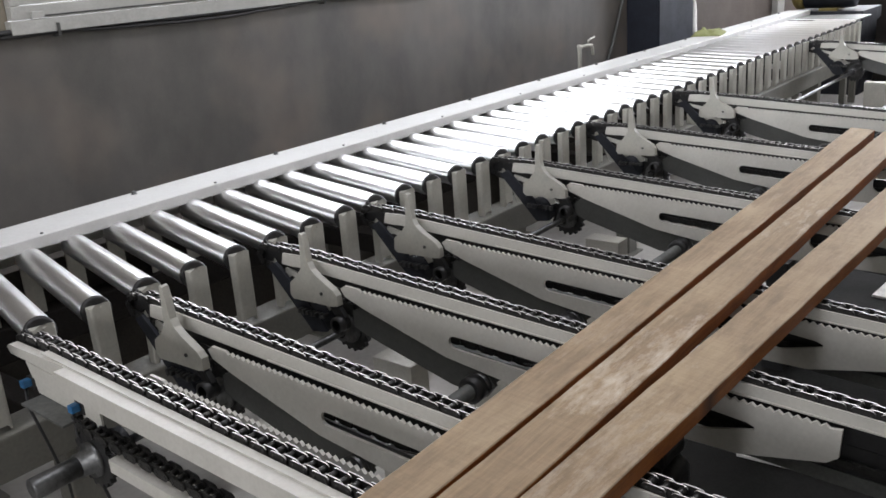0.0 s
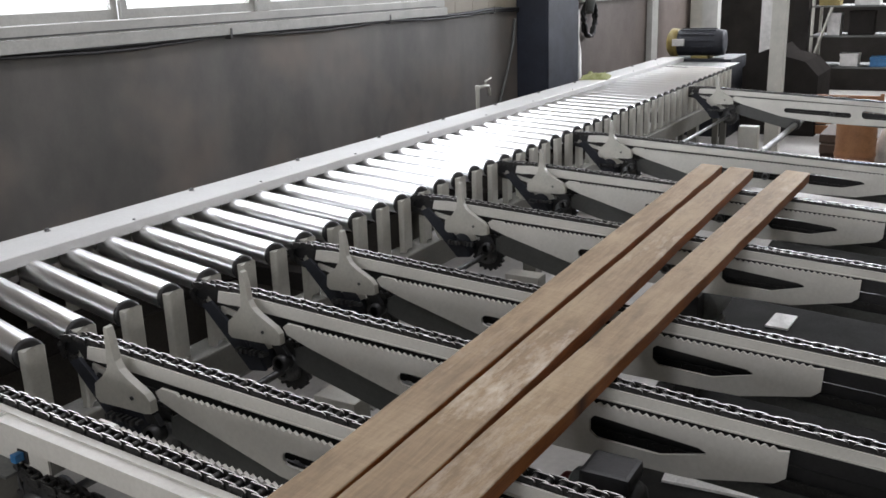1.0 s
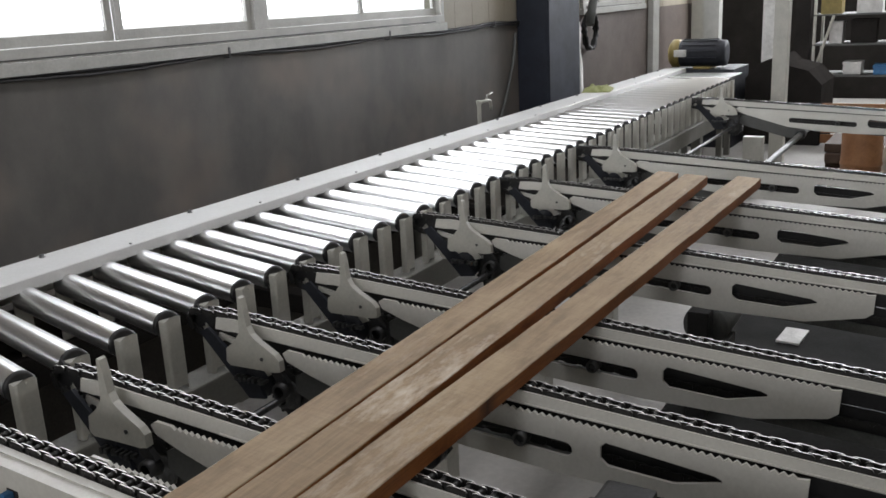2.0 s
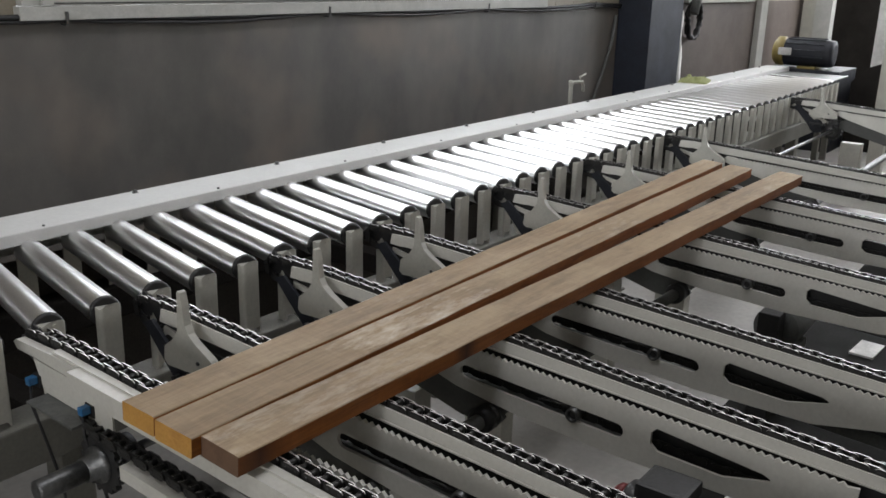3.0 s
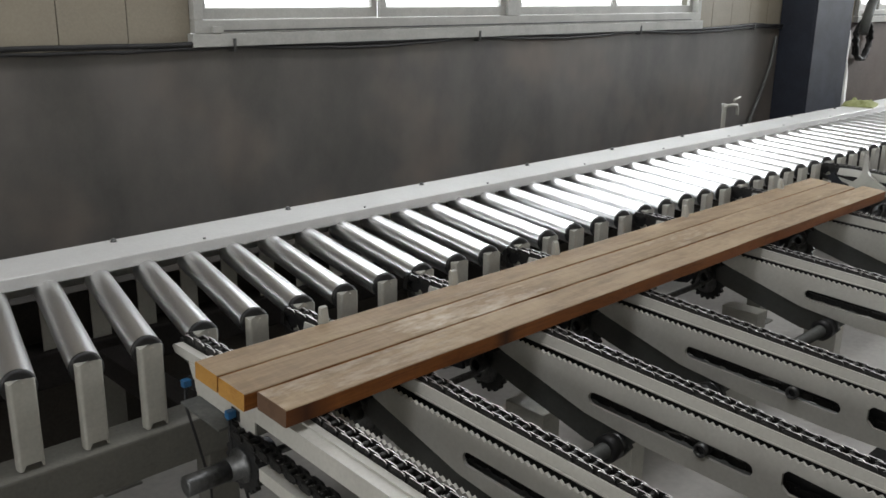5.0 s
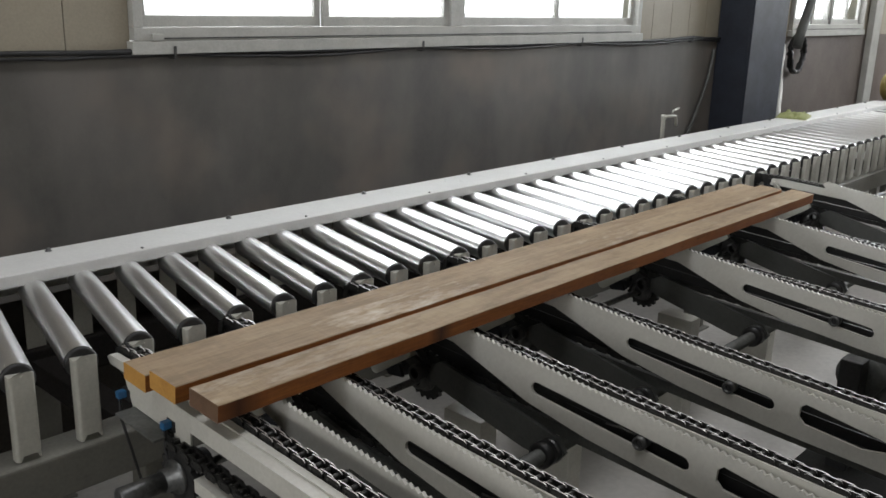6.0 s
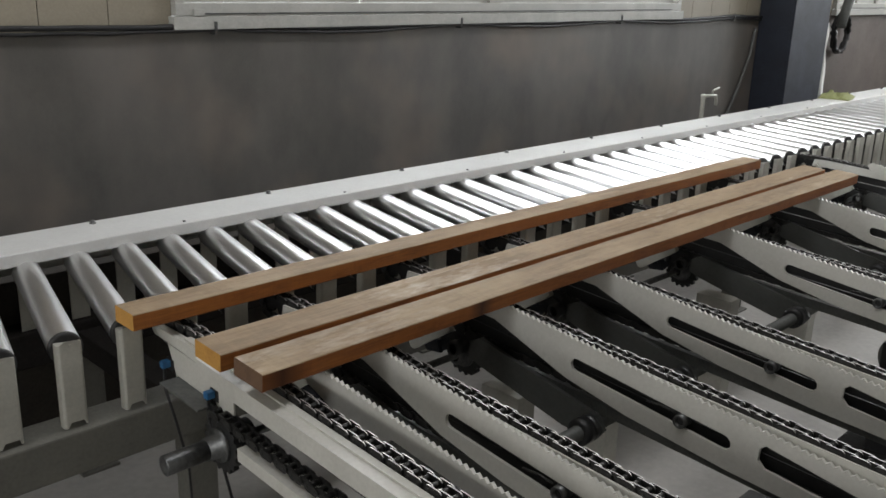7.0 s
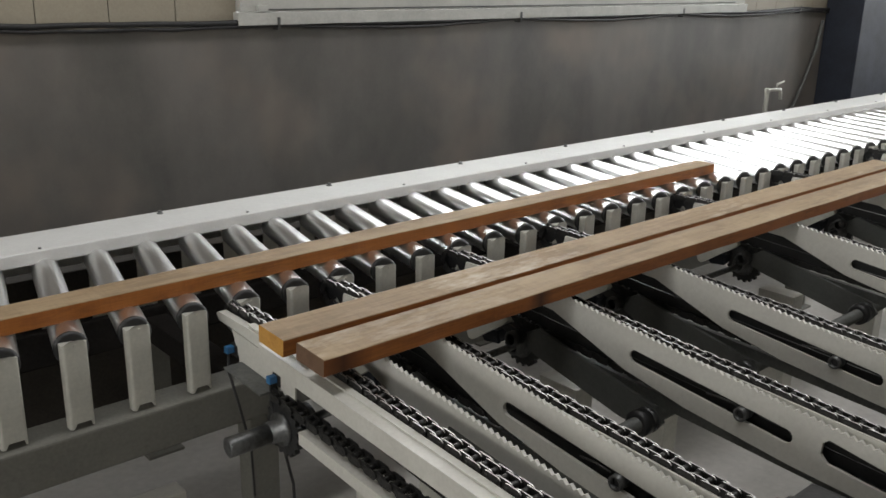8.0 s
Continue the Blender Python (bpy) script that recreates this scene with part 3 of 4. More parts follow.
def chain_line(i, X):
    line = tagged(new("chain_beam"), "cream steel beam under an endless conveyor chain", "conveyor beam", "chain beams")
    line.location = (X, 0, 0)

    def cut(name, m, ps, x0, x1, label=""):
        bm = bmesh.new()
        slab_yz(bm, ps, x0, x1)
        return part(name, bm, m, line, label)
    back = lambda d: (Y_BACK, deck_z(Y_BACK) - d)
    cut("chain_guide", M_BLACK, [back(0.025), (KINK, DECK - 0.025), (0.045, DECK - 0.025), (0.055, DECK - 0.045), (0.03, DECK - 0.075), (KINK, DECK - 0.10), back(0.115)], -0.0115, 0.0115, "greasy black wear strip")
    if i == 0:
        cut("beam_side", M_CREAM, [back(0.02), (-0.19, deck_z(-0.19) - 0.02), (-0.19, deck_z(-0.19) - 0.05), (-0.26, deck_z(-0.26) - 0.075), back(0.078)], -0.085, -0.028)
        cut("beam_flange", M_CREAM, [back(0.012), (-0.07, DECK - 0.013), (-0.07, DECK - 0.0195), (-0.28, deck_z(-0.28) - 0.0195), back(0.0195)], -0.050, -0.0282)
        cut("nose_strip", M_CREAM, [(-0.189, deck_z(-0.189) - 0.018), (0.10, DECK - 0.022), (0.115, DECK - 0.032), (0.10, DECK - 0.05), (-0.02, DECK - 0.055), (-0.189, deck_z(-0.189) - 0.062)], -0.0558, -0.030)
        cut("mounting_plate", M_ARM, [(-0.03, 0.735), (-0.24, 0.725), (-0.24, 0.732), (-0.03, 0.742)], -0.115, -0.045, "grey-green mounting plate")
        cut("sensor_plate", M_CREAM, [(0.02, 0.832), (-0.20, 0.818), (-0.33, 0.805), (-0.33, 0.715), (-0.20, 0.735), (-0.02, 0.745)], -0.0562, -0.0505)
    else:
        cut("beam_side", M_CREAM, [back(0.014), (KINK, DECK - 0.014), (-0.02, DECK - 0.017), (-0.01, DECK - 0.058), (-0.06, DECK - 0.060), (KINK, DECK - 0.058), back(0.034)], -0.033, -0.0265)
        cut("beam_flange", M_CREAM, [back(0.031), (-0.55, deck_z(-0.55) - 0.049), (-0.55, deck_z(-0.55) - 0.053), back(0.035)], -0.0385, -0.0332)
    # Web painted black: the shade below the beam is put into its colour.
    cut("beam_web", M_BLACK, [back(0.116), (-0.14, deck_z(-0.14) - 0.106), (-0.14, deck_z(-0.14) - 0.13), (-0.5, deck_z(-0.5) - 0.15), back(0.27)], -0.008, 0.008, "web coloured black to stand for shade under the beam")
    zz = DRIVE[1] + 0.06
    lower = lambda y, d: (y, zz - d - FALL * (-0.42 - y))
    # Only the first rail is cream; the rest are darkened to imitate shade.
    cut("return_rail", M_CREAM if i == 0 else M_ARM, [lower(-0.42, 0.008), lower(Y_BACK, 0.008), lower(Y_BACK, 0.05), lower(-0.42, 0.045)], -0.105 if i == 0 else -0.012, -0.040 if i == 0 else 0.012)
    if i:
        cut("end_gusset", M_CREAM, [(-0.015, DECK - 0.075), (-0.20, DECK - 0.11), (-0.24, 0.70), (-0.16, 0.665), (-0.03, 0.68), (0.0, 0.74)], -0.022, -0.014)
        cut("side_strut", M_NAVY, [(0.045, DECK - 0.07), (0.005, DECK - 0.05), (-0.20, 0.66), (-0.22, 0.62), (-0.15, 0.61)], -0.052, -0.040, "dark blue-black strut")
    for y in (-0.62, -2.6) if i == 0 else (-0.46, -2.6):
        boxed("leg", M_BRACKET, line, 0.0, 0.09, y - 0.085, y + 0.085, 0.012, deck_z(y) - 0.325, bevel=0.005)
        boxed("foot_plate", M_BRACKET, line, -0.03, 0.12, y - 0.12, y + 0.12, 0.0, 0.0115, bevel=0.002)
    part("front_wheel", WHEEL_SMALL, None, line).location = (0, IDLER[0], IDLER[1])
    side = -0.07 if i == 0 else 0.0
    RING = 0.03 if i == 0 else 0.10
    part("drive_wheel", WHEEL_BIG, None, line).location = (side, DRIVE[0], DRIVE[1])
    bm = bmesh.new()
    lathe(bm, [(-0.055, 0.020), (-0.055, 0.033), (-0.02, 0.035), (-0.02, 0.05), (-0.009, 0.05)], "x", (side, *DRIVE), seg=20, cap=False)
    part("bearing", bm, M_DARKSTEEL, line, "dark hollow bearing sleeve")
    bm = bmesh.new()
    lathe(bm, [(-0.066, 0.019), (-0.068, 0.021), (-0.068, 0.026), (-0.066, 0.028), (-0.02, 0.028)], "x", (RING, DRIVE[0] + 0.01, DRIVE[1]), seg=24, cap=False)
    part("retaining_ring", bm, M_WORN, line, "bright retaining ring")
    bm = bmesh.new()
    lathe(bm, [(-0.064, 0.0185), (-0.02, 0.0185)], "x", (RING, DRIVE[0] + 0.01, DRIVE[1]), seg=20)
    lathe(bm, [(-0.058, 0.0285), (-0.055, 0.040), (-0.03, 0.046), (-0.012, 0.046)], "x", (RING, DRIVE[0] + 0.01, DRIVE[1]), seg=20, cap=False)
    part("bearing_block", bm, M_NAVY, line, "dark blue greasy bearing block")
    if i:
        rnd = random.Random(i)
        bm = bmesh.new()
        lathe(bm, [(-0.05, 0.03), (-0.04, 0.05), (-0.012, 0.055), (-0.009, 0.07)], "x", (0, DRIVE[0] + 0.13, DRIVE[1] + 0.035), seg=14)
        part("tensioner", bm, M_NAVY, line, "greasy dark tensioner hub")
        bm = bmesh.new()
        for k in range(7):
            box(bm, -0.07 - 0.01 * rnd.random(), -0.05, DRIVE[0] + 0.05 + 0.02 * k, DRIVE[0] + 0.062 + 0.02 * k, DRIVE[1] + 0.04 + 0.01 * rnd.random(), DRIVE[1] + 0.06, 0.002)
        ob = part("fixing", bm, M_DARKSTEEL, line, "row of dark bolt heads")
        ob["kind"] = "stuff"
    chain = tagged(new("conveyor_chain"), "greasy steel roller chain running along its beam", "chain", "conveyor chains")
    chain.location = (X, 0, 0)
    n = int((CUM[-1] - 0.1 - CHAIN_V * 8.0 * (1 if i < 6 else 0)) / LINK)
    s = 0.05
    for k in range(n):
        if s > CUM[8] and on_chain(s)[0] < -3.0:
            break
        ob = part("link", LINKS[k % 2], None, chain)
        if i < 6:
            MOVING_LINKS.append((ob, s, i))
        else:
            ya, za = on_chain(s - LINK / 2)
            yb, zb = on_chain(s + LINK / 2)
            ob.matrix_local = pose(0, (ya + yb) / 2, (za + zb) / 2, math.degrees(math.atan2(zb - za, yb - ya)))
        s += LINK


for i, X in enumerate(CHAIN_X):
    chain_line(i, X)

# ---- lifting plates with saw teeth ----
PLATE_BACK = -1.90
PIVOT = (-1.93, 0.70)
PLATES = []


def arc_pts(cy, cz, r, a0, a1, n=6):
    return [(cy + r * math.cos(radians(a0 + (a1 - a0) * i / n)), cz + r * math.sin(radians(a0 + (a1 - a0) * i / n))) for i in range(n + 1)]


def plate_outline():
    top = lambda y: 0.815 + 0.046 * (y + 0.31)
    pts = []
    y = -0.40
    step = 0.0215
    while y > PLATE_BACK + 0.03:
        pts += [(y, top(y)), (y - step * 0.5, top(y) - 0.0095)]
        y -= step
    pts += [(PLATE_BACK, top(PLATE_BACK) - 0.004), (PLATE_BACK + 0.004, 0.665), (PLATE_BACK + 0.03, 0.645), (-1.66, 0.603), (-1.30, 0.605), (-0.98, 0.622), (-0.75, 0.652), (-0.42, 0.745), (-0.335, 0.775), (-0.32, 0.80), (-0.34, top(-0.34))]
    return pts


def slot(y0, z0, y1, z1, r):
    d = Vector((y1 - y0, z1 - z0)).normalized()
    nrm = Vector((-d.y, d.x))
    out = []
    for i in range(7):
        a = math.pi / 2 + math.pi * i / 6
        v = d * math.cos(a) * r + nrm * math.sin(a) * r
        out.append((y0 + v.x, z0 + v.y))
    for i in range(7):
        a = -math.pi / 2 + math.pi * i / 6
        v = d * math.cos(a) * r + nrm * math.sin(a) * r
        out.append((y1 + v.x, z1 + v.y))
    return out


def plate_mesh():
    bm = bmesh.new()
    holes = [slot(-0.785, 0.708, -1.285, 0.682, 0.021), [(-1.40, 0.725), (-1.385, 0.71), (-1.385, 0.676), (-1.405, 0.658), (-1.58, 0.650), (-1.70, 0.680), (-1.70, 0.688), (-1.68, 0.696)]]
    rel = lambda ps: [(y - PIVOT[0], z - PIVOT[1]) for y, z in ps]
    slab_yz(bm, rel(plate_outline()), -0.005, 0.005, [rel(h) for h in holes])
    return mesh_of("blade", bm, M_CREAM)


BLADE = plate_mesh()


def toothed_plate(X, side):
    t = tagged(new("toothed_lifting_plate"), "cream steel lifting plate with saw-toothed edge and slots", "lifting plate", "toothed lifting plates")
    t.matrix_world = pose(X, PIVOT[0], PIVOT[1])
    part("blade", BLADE, None, t)
    y, z = -1.155 - PIVOT[0], 0.688 - PIVOT[1]
    bm = bmesh.new()
    lathe(bm, [(-0.010, 0.013), (-0.019, 0.013), (-0.019, 0.0205), (0.02, 0.0205), (0.02, 0.013)], "x", (0, y, z), seg=18, cap=False)
    bush = part("guide_bush", bm, M_DARKSTEEL, t)
    # Black disc in the bush takes the place of a shaded hole.
    bm = bmesh.new()
    lathe(bm, [(-0.0095, 0.0125), (0.019, 0.0125)], "x", (0, y, z), seg=14)
    part("hole_shade", bm, M_BLACK, bush, "black disc standing for the shaded hole of the bush")
    bm = bmesh.new()
    tube_along(bm, [(-0.02, y + 0.015, z + 0.024), (-0.02, y + 0.06, z + 0.026), (-0.018, y + 0.11, z + 0.018)], 0.0025, 6)
    part("lock_wire", bm, M_LINK, t)
    PLATES.append(t)


def stop_arm(X):
    s = tagged(new("stop_lever"), "cream steel stop lever with an upright curved finger", "stop lever", "stop levers")
    s.matrix_world = pose(X, *STOP_AT)
    o = lambda ps: [(y - STOP_AT[0], z - STOP_AT[1]) for y, z in ps]
    bm = bmesh.new()
    pts = [(-0.189, 0.984), (-0.198, 0.980), (-0.206, 0.945), (-0.213, 0.885), (-0.226, 0.862), (-0.252, 0.842), (-0.318, 0.806), (-0.334, 0.788), (-0.336, 0.752), (-0.31, 0.746), (-0.22, 0.745), (-0.125, 0.742), (-0.11, 0.755), (-0.115, 0.80), (-0.152, 0.828), (-0.178, 0.862), (-0.184, 0.94), (-0.185, 0.978)]
    slab_yz(bm, o(pts), -0.014, 0.010)
    part("finger", bm, M_BRACKET, s)
    bm = bmesh.new()
    lathe(bm, [(-0.030, 0.018), (-0.030, 0.028), (0.012, 0.028), (0.012, 0.018)], "x", (0, 0, 0), seg=18, cap=False)
    part("hub", bm, M_BLACK, s, "black pivot hub")
    bm = bmesh.new()
    slab_yz(bm, o([(-0.29, 0.7455), (-0.335, 0.7455), (-0.36, 0.715), (-0.31, 0.715)]), -0.009, 0.009)
    part("arm", bm, M_BLACK, s, "greasy black pivot arm")
    bm = bmesh.new()
    lathe(bm, [(-0.018, 0.006), (-0.0142, 0.006)], "x", (0, -0.265 - STOP_AT[0], 0.785 - STOP_AT[1]), seg=10)
    part("bolt", bm, M_DARKSTEEL, s)
    STOPS.append(s)


def swing_arm(X):
    """Slanting arm on the lower cross shaft that lowers together with the stop levers."""
    a = tagged(new("swing_arm"), "grey steel swing arm slanting up from the cross shaft", "arm", "swing arms")
    a.matrix_world = pose(X, *ARM_AT)
    bm = bmesh.new()
    ps = [(-0.35, 0.705), (-0.40, 0.732), (-0.89, 0.632), (-0.92, 0.59), (-0.89, 0.548), (-0.76, 0.552), (-0.40, 0.632), (-0.35, 0.65)]
    slab_yz(bm, [(y - ARM_AT[0], z - ARM_AT[1]) for y, z in ps], -0.0075, 0.0075)
    part("bar", bm, M_SWING, a)
    bm = bmesh.new()
    lathe(bm, [(-0.028, 0.026), (-0.028, 0.040), (-0.008, 0.040)], "x", (0, 0, 0), seg=18, cap=False)
    part("boss", bm, M_DARKSTEEL, a)
    ARMS.append(a)


ARM_AT = (-0.87, 0.588)
ARMS = []
STOP_AT = (-0.335, 0.69)
STOPS = []
for i, X in enumerate(CHAIN_X):
    if i == 0:
        toothed_plate(X + 0.10, 1)
    else:
        toothed_plate(X - 0.055, -1)
        stop_arm(X - 0.082)
        swing_arm(X - 0.040)

# ---- boards ----


def board(name, L, W, T, faces, label):
    ob = tagged(new(name), label, "board", "sawn boards")
    bm = bmesh.new()
    nx = 36
    rnd = random.Random(hash(len(label)) % 97 + int(W * 10000))
    rows = []
    for i in range(nx + 1):
        x = -L / 2 + L * i / nx
        dy = 0.003 * noise.noise((x * 1.7, W * 90, 0)) + 0.0015 * rnd.uniform(-1, 1)
        dy2 = 0.003 * noise.noise((x * 1.7, W * 50 + 7, 3)) + 0.0015 * rnd.uniform(-1, 1)
        c = 0.0025
        sec = [(-W / 2 + dy + c, 0), (W / 2 + dy2 - c, 0), (W / 2 + dy2, c), (W / 2 + dy2, T - c), (W / 2 + dy2 - c, T), (-W / 2 + dy + c, T), (-W / 2 + dy, T - c), (-W / 2 + dy, c)]
        rows.append([bm.verts.new((x, y, z)) for y, z in sec])
    for a, b in zip(rows, rows[1:]):
        for k in range(8):
            f = bm.faces.new((a[k], a[(k + 1) % 8], b[(k + 1) % 8], b[k]))
            f.material_index = 0 if k in (0, 3, 4, 5) else 1
    bm.faces.new(rows[0]).material_index = 2
    bm.faces.new(list(reversed(rows[-1]))).material_index = 2
    part("timber", bm, faces, ob)
    return ob


BL = 3.72
BOARD_A = board("board", BL, 0.111, 0.05, [M_SAWN_A, M_EDGE, M_ENDGRAIN], "weathered sawn hardwood board with yellow end grain")
BOARD_B = board("board", BL, 0.124, 0.05, [M_SAWN_B, M_EDGE, M_ENDGRAIN], "sawn hardwood board with pale dusty scuffs and orange edge")
BOARD_C = board("board", BL + 0.04, 0.124, 0.05, [M_SAWN_C, M_EDGE_C, M_ENDDARK], "sawn hardwood board with dark end and reddish edge")

# ---- along the wall ----


def shafts():
    x0, x1 = -0.425, 7.4
    sh = tagged(new("drive_shaft"), "long dark steel drive shaft through the chain wheels", "shaft")
    bm = bmesh.new()
    lathe(bm, [(x0, 0.020), (x0 + 0.003, 0.029), (-0.26, 0.029), (-0.258, 0.019)], "x", (0, *DRIVE), seg=20)
    part("stub", bm, M_DARKSTEEL, sh)
    bm = bmesh.new()
    lathe(bm, [(-0.2575, 0.036), (-0.25, 0.042), (-0.225, 0.042), (-0.2245, 0.036)], "x", (0, *DRIVE), seg=20)
    part("collar", bm, M_BLACK, sh)
    bm = bmesh.new()
    lathe(bm, [(-0.224, 0.0125), (x1, 0.0125)], "x", (0, *DRIVE), seg=12)
    part("bar", bm, M_DARKSTEEL, sh)
    sh2 = tagged(new("cross_shaft"), "dark greasy cross shaft below the deck", "shaft")
    bm = bmesh.new()
    lathe(bm, [(0.0, 0.024), (x1, 0.024)], "x", (0, *ARM_AT), seg=16)
    part("bar", bm, M_ARM, sh2)
    for X in CHAIN_X[1:]:
        bm = bmesh.new()
        lathe(bm, [(X - 0.11, 0.03), (X - 0.108, 0.042), (X - 0.07, 0.042), (X - 0.068, 0.03)], "x", (0, *ARM_AT), seg=16)
        part("collar", bm, M_BLACK, sh2)


shafts()


def column():
    c = tagged(new("column"), "dark blue-black painted steel column against the wall", "column", kind="structure")
    bm = bmesh.new()
    box(bm, 7.02, 7.8, 1.535, 1.56, 0, 6.2, 0.004)
    part("flange", bm, M_COLUMN, c)
    bm = bmesh.new()
    box(bm, 7.02, 7.05, 1.5605, WALL_Y - 0.001, 0, 6.2, 0.003)
    part("side", bm, M_COLUMN, c)
    bm = bmesh.new()
    box(bm, 7.77, 7.8, 1.5605, WALL_Y - 0.001, 0, 6.2, 0.003)
    part("side", bm, M_COLUMN, c)


column()


def wall_cables():
    for k, (r, dz, seed) in enumerate(((0.013, 0.0, 1), (0.009, -0.016, 5), (0.007, 0.014, 9))):
        rnd = random.Random(seed)
        pts = []
        x = -3.0
        while x < 7.01:
            ph = (x - 1.08) / 1.79 % 1.0
            sag = -0.018 * math.sin(math.pi * ph) * (1 + 0.5 * k) - 0.006 * rnd.random()
            pts.append((x, WALL_Y - 0.016 - r * (1 + 0.3 * k), 1.619 + dz + sag + 0.022 * min(1.0, max(0.0, (1.1 - x) / 0.9))))
            x += 0.13
        bm = bmesh.new()
        tube_along(bm, pts, r, 8)
        tagged(part("wall_cable", bm, M_CABLE), "black cable sagging along the top of the dado", "cable", "cables along the wall")
    for k in range(-2, 4):
        x = 1.08 + 1.79 * k
        bm = bmesh.new()
        box(bm, x - 0.008, x + 0.008, WALL_Y - 0.050, WALL_Y - 0.0455, 1.585, 1.64, 0.001)
        box(bm, x - 0.008, x + 0.008, WALL_Y - 0.046, WALL_Y - 0.0005, 1.575, 1.584, 0.001)
        tagged(part("cable_clip", bm, M_DARKSTEEL), "small dark metal cable clip on the wall", "clip", "cable clips")


wall_cables()


def tap():
    t = tagged(new("water_tap"), "grey steel standpipe with a small tap", "tap")
    bm = bmesh.new()
    lathe(bm, [(0, 0.017), (1.01, 0.017), (1.03, 0.022), (1.05, 0.022), (1.055, 0.014)], "z", (5.145, 1.34, 0), seg=14)
    part("pipe", bm, M_BRACKET, t)
    bm = bmesh.new()
    tube_along(bm, [(5.16, 1.34, 1.035), (5.275, 1.34, 1.035), (5.335, 1.34, 1.03), (5.355, 1.34, 1.0), (5.357, 1.34, 0.95)], 0.013, 10)
    part("spout", bm, M_BRACKET, t)
    bm = bmesh.new()
    tube_along(bm, [(5.285, 1.34, 1.05), (5.29, 1.34, 1.075), (5.385, 1.34, 1.09)], 0.008, 8)
    part("lever", bm, M_BRACKET, t)


tap()


def crumpled_cloth():
    bm = bmesh.new()
    n = 18
    grid = []
    for i in range(n + 1):
        row = []
        for j in range(n + 1):
            u, v = i / n * 2 - 1, j / n * 2 - 1
            rr = max(abs(u), abs(v))
            ed = 1 - 0.18 * noise.noise((u * 2.1, v * 2.1, 4))
            x, y = u * 0.20 * ed, v * 0.135 * ed
            h = max(0.0, (1 - rr ** 3)) * (0.036 + 0.04 * noise.noise((u * 3.2, v * 3.2, 1)) + 0.022 * noise.noise((u * 8, v * 8, 2)))
            row.append(bm.verts.new((x, y, max(0.002, h))))
        grid.append(row)
    for i in range(n):
        for j in range(n):
            bm.faces.new((grid[i][j], grid[i + 1][j], grid[i + 1][j + 1], grid[i][j + 1])).smooth = True
    edge = [grid[i][0] for i in range(n + 1)] + [grid[n][j] for j in range(1, n + 1)] + [grid[i][n] for i in range(n - 1, -1, -1)] + [grid[0][j] for j in range(n - 1, 0, -1)]
    low = [bm.verts.new((v.co.x, v.co.y, 0)) for v in edge]
    for i in range(len(edge)):
        j = (i + 1) % len(edge)
        bm.faces.new((edge[i], low[i], low[j], edge[j]))
    bm.faces.new(low)
    ob = tagged(part("cloth", bm, M_CLOTH), "crumpled yellow-green cloth lying on the guard rail", "cloth")
    ob.matrix_world = pose(6.85, 0.97, 0.951, 0, 0, 15)


crumpled_cloth()


def hanging_things():
    bm = bmesh.new()
    pts = [(8.85 + 0.18 * math.cos(a * 0.35), 1.80 + 0.012 * (a % 5), 1.42 + 0.21 * math.sin(a * 0.35)) for a in range(0, 58)]
    tube_along(bm, pts, 0.022, 8)
    tagged(part("hose_coil", bm, M_CABLE), "black hose coiled on the wall behind the column", "hose")
    bm = bmesh.new()
    tube_along(bm, [(8.42, 1.66, 1.50), (8.50, 1.66, 1.70), (8.66, 1.66, 2.0), (8.9, 1.66, 2.6), (9.3, 1.66, 4.2), (9.6, 1.66, 6.2)], 0.05, 12)
    tagged(part("duct_pipe", bm, M_ARM), "dark grey slanting pipe beside the column", "pipe")
    bm = bmesh.new()
    prev = None
    for k in range(13):
        z = 1.55 - 0.83 * k / 12
        w = 0.035 + 0.075 * k / 12 + 0.016 * math.sin(k)
        x = 7.88 + 0.05 * k / 12 + 0.012 * math.sin(k * 1.3)
        row = [bm.verts.new((x - w, 1.58 + 0.01 * math.sin(k), z)), bm.verts.new((x, 1.562, z)), bm.verts.new((x + w, 1.58, z)), bm.verts.new((x, 1.60, z))]
        if prev:
            for q in range(4):
                bm.faces.new((prev[q], prev[(q + 1) % 4], row[(q + 1) % 4], row[q])).smooth = True
        else:
            bm.faces.new(row)
        prev = row
    bm.faces.new(list(reversed(prev)))
    tagged(part("hanging_rag", bm, M_PAPER), "pale rag hanging beside the dark column", "rag")
    bm = bmesh.new()
    tube_along(bm, [(6.93, 1.86, 1.50), (6.88, 1.86, 1.25), (6.72, 1.86, 0.95), (6.55, 1.86, 0.70), (6.45, 1.86, 0.2)], 0.016, 8)
    tagged(part("wall_hose", bm, M_ARM), "grey hose running down the wall by the column", "hose")


hanging_things()

# ---- far end ----


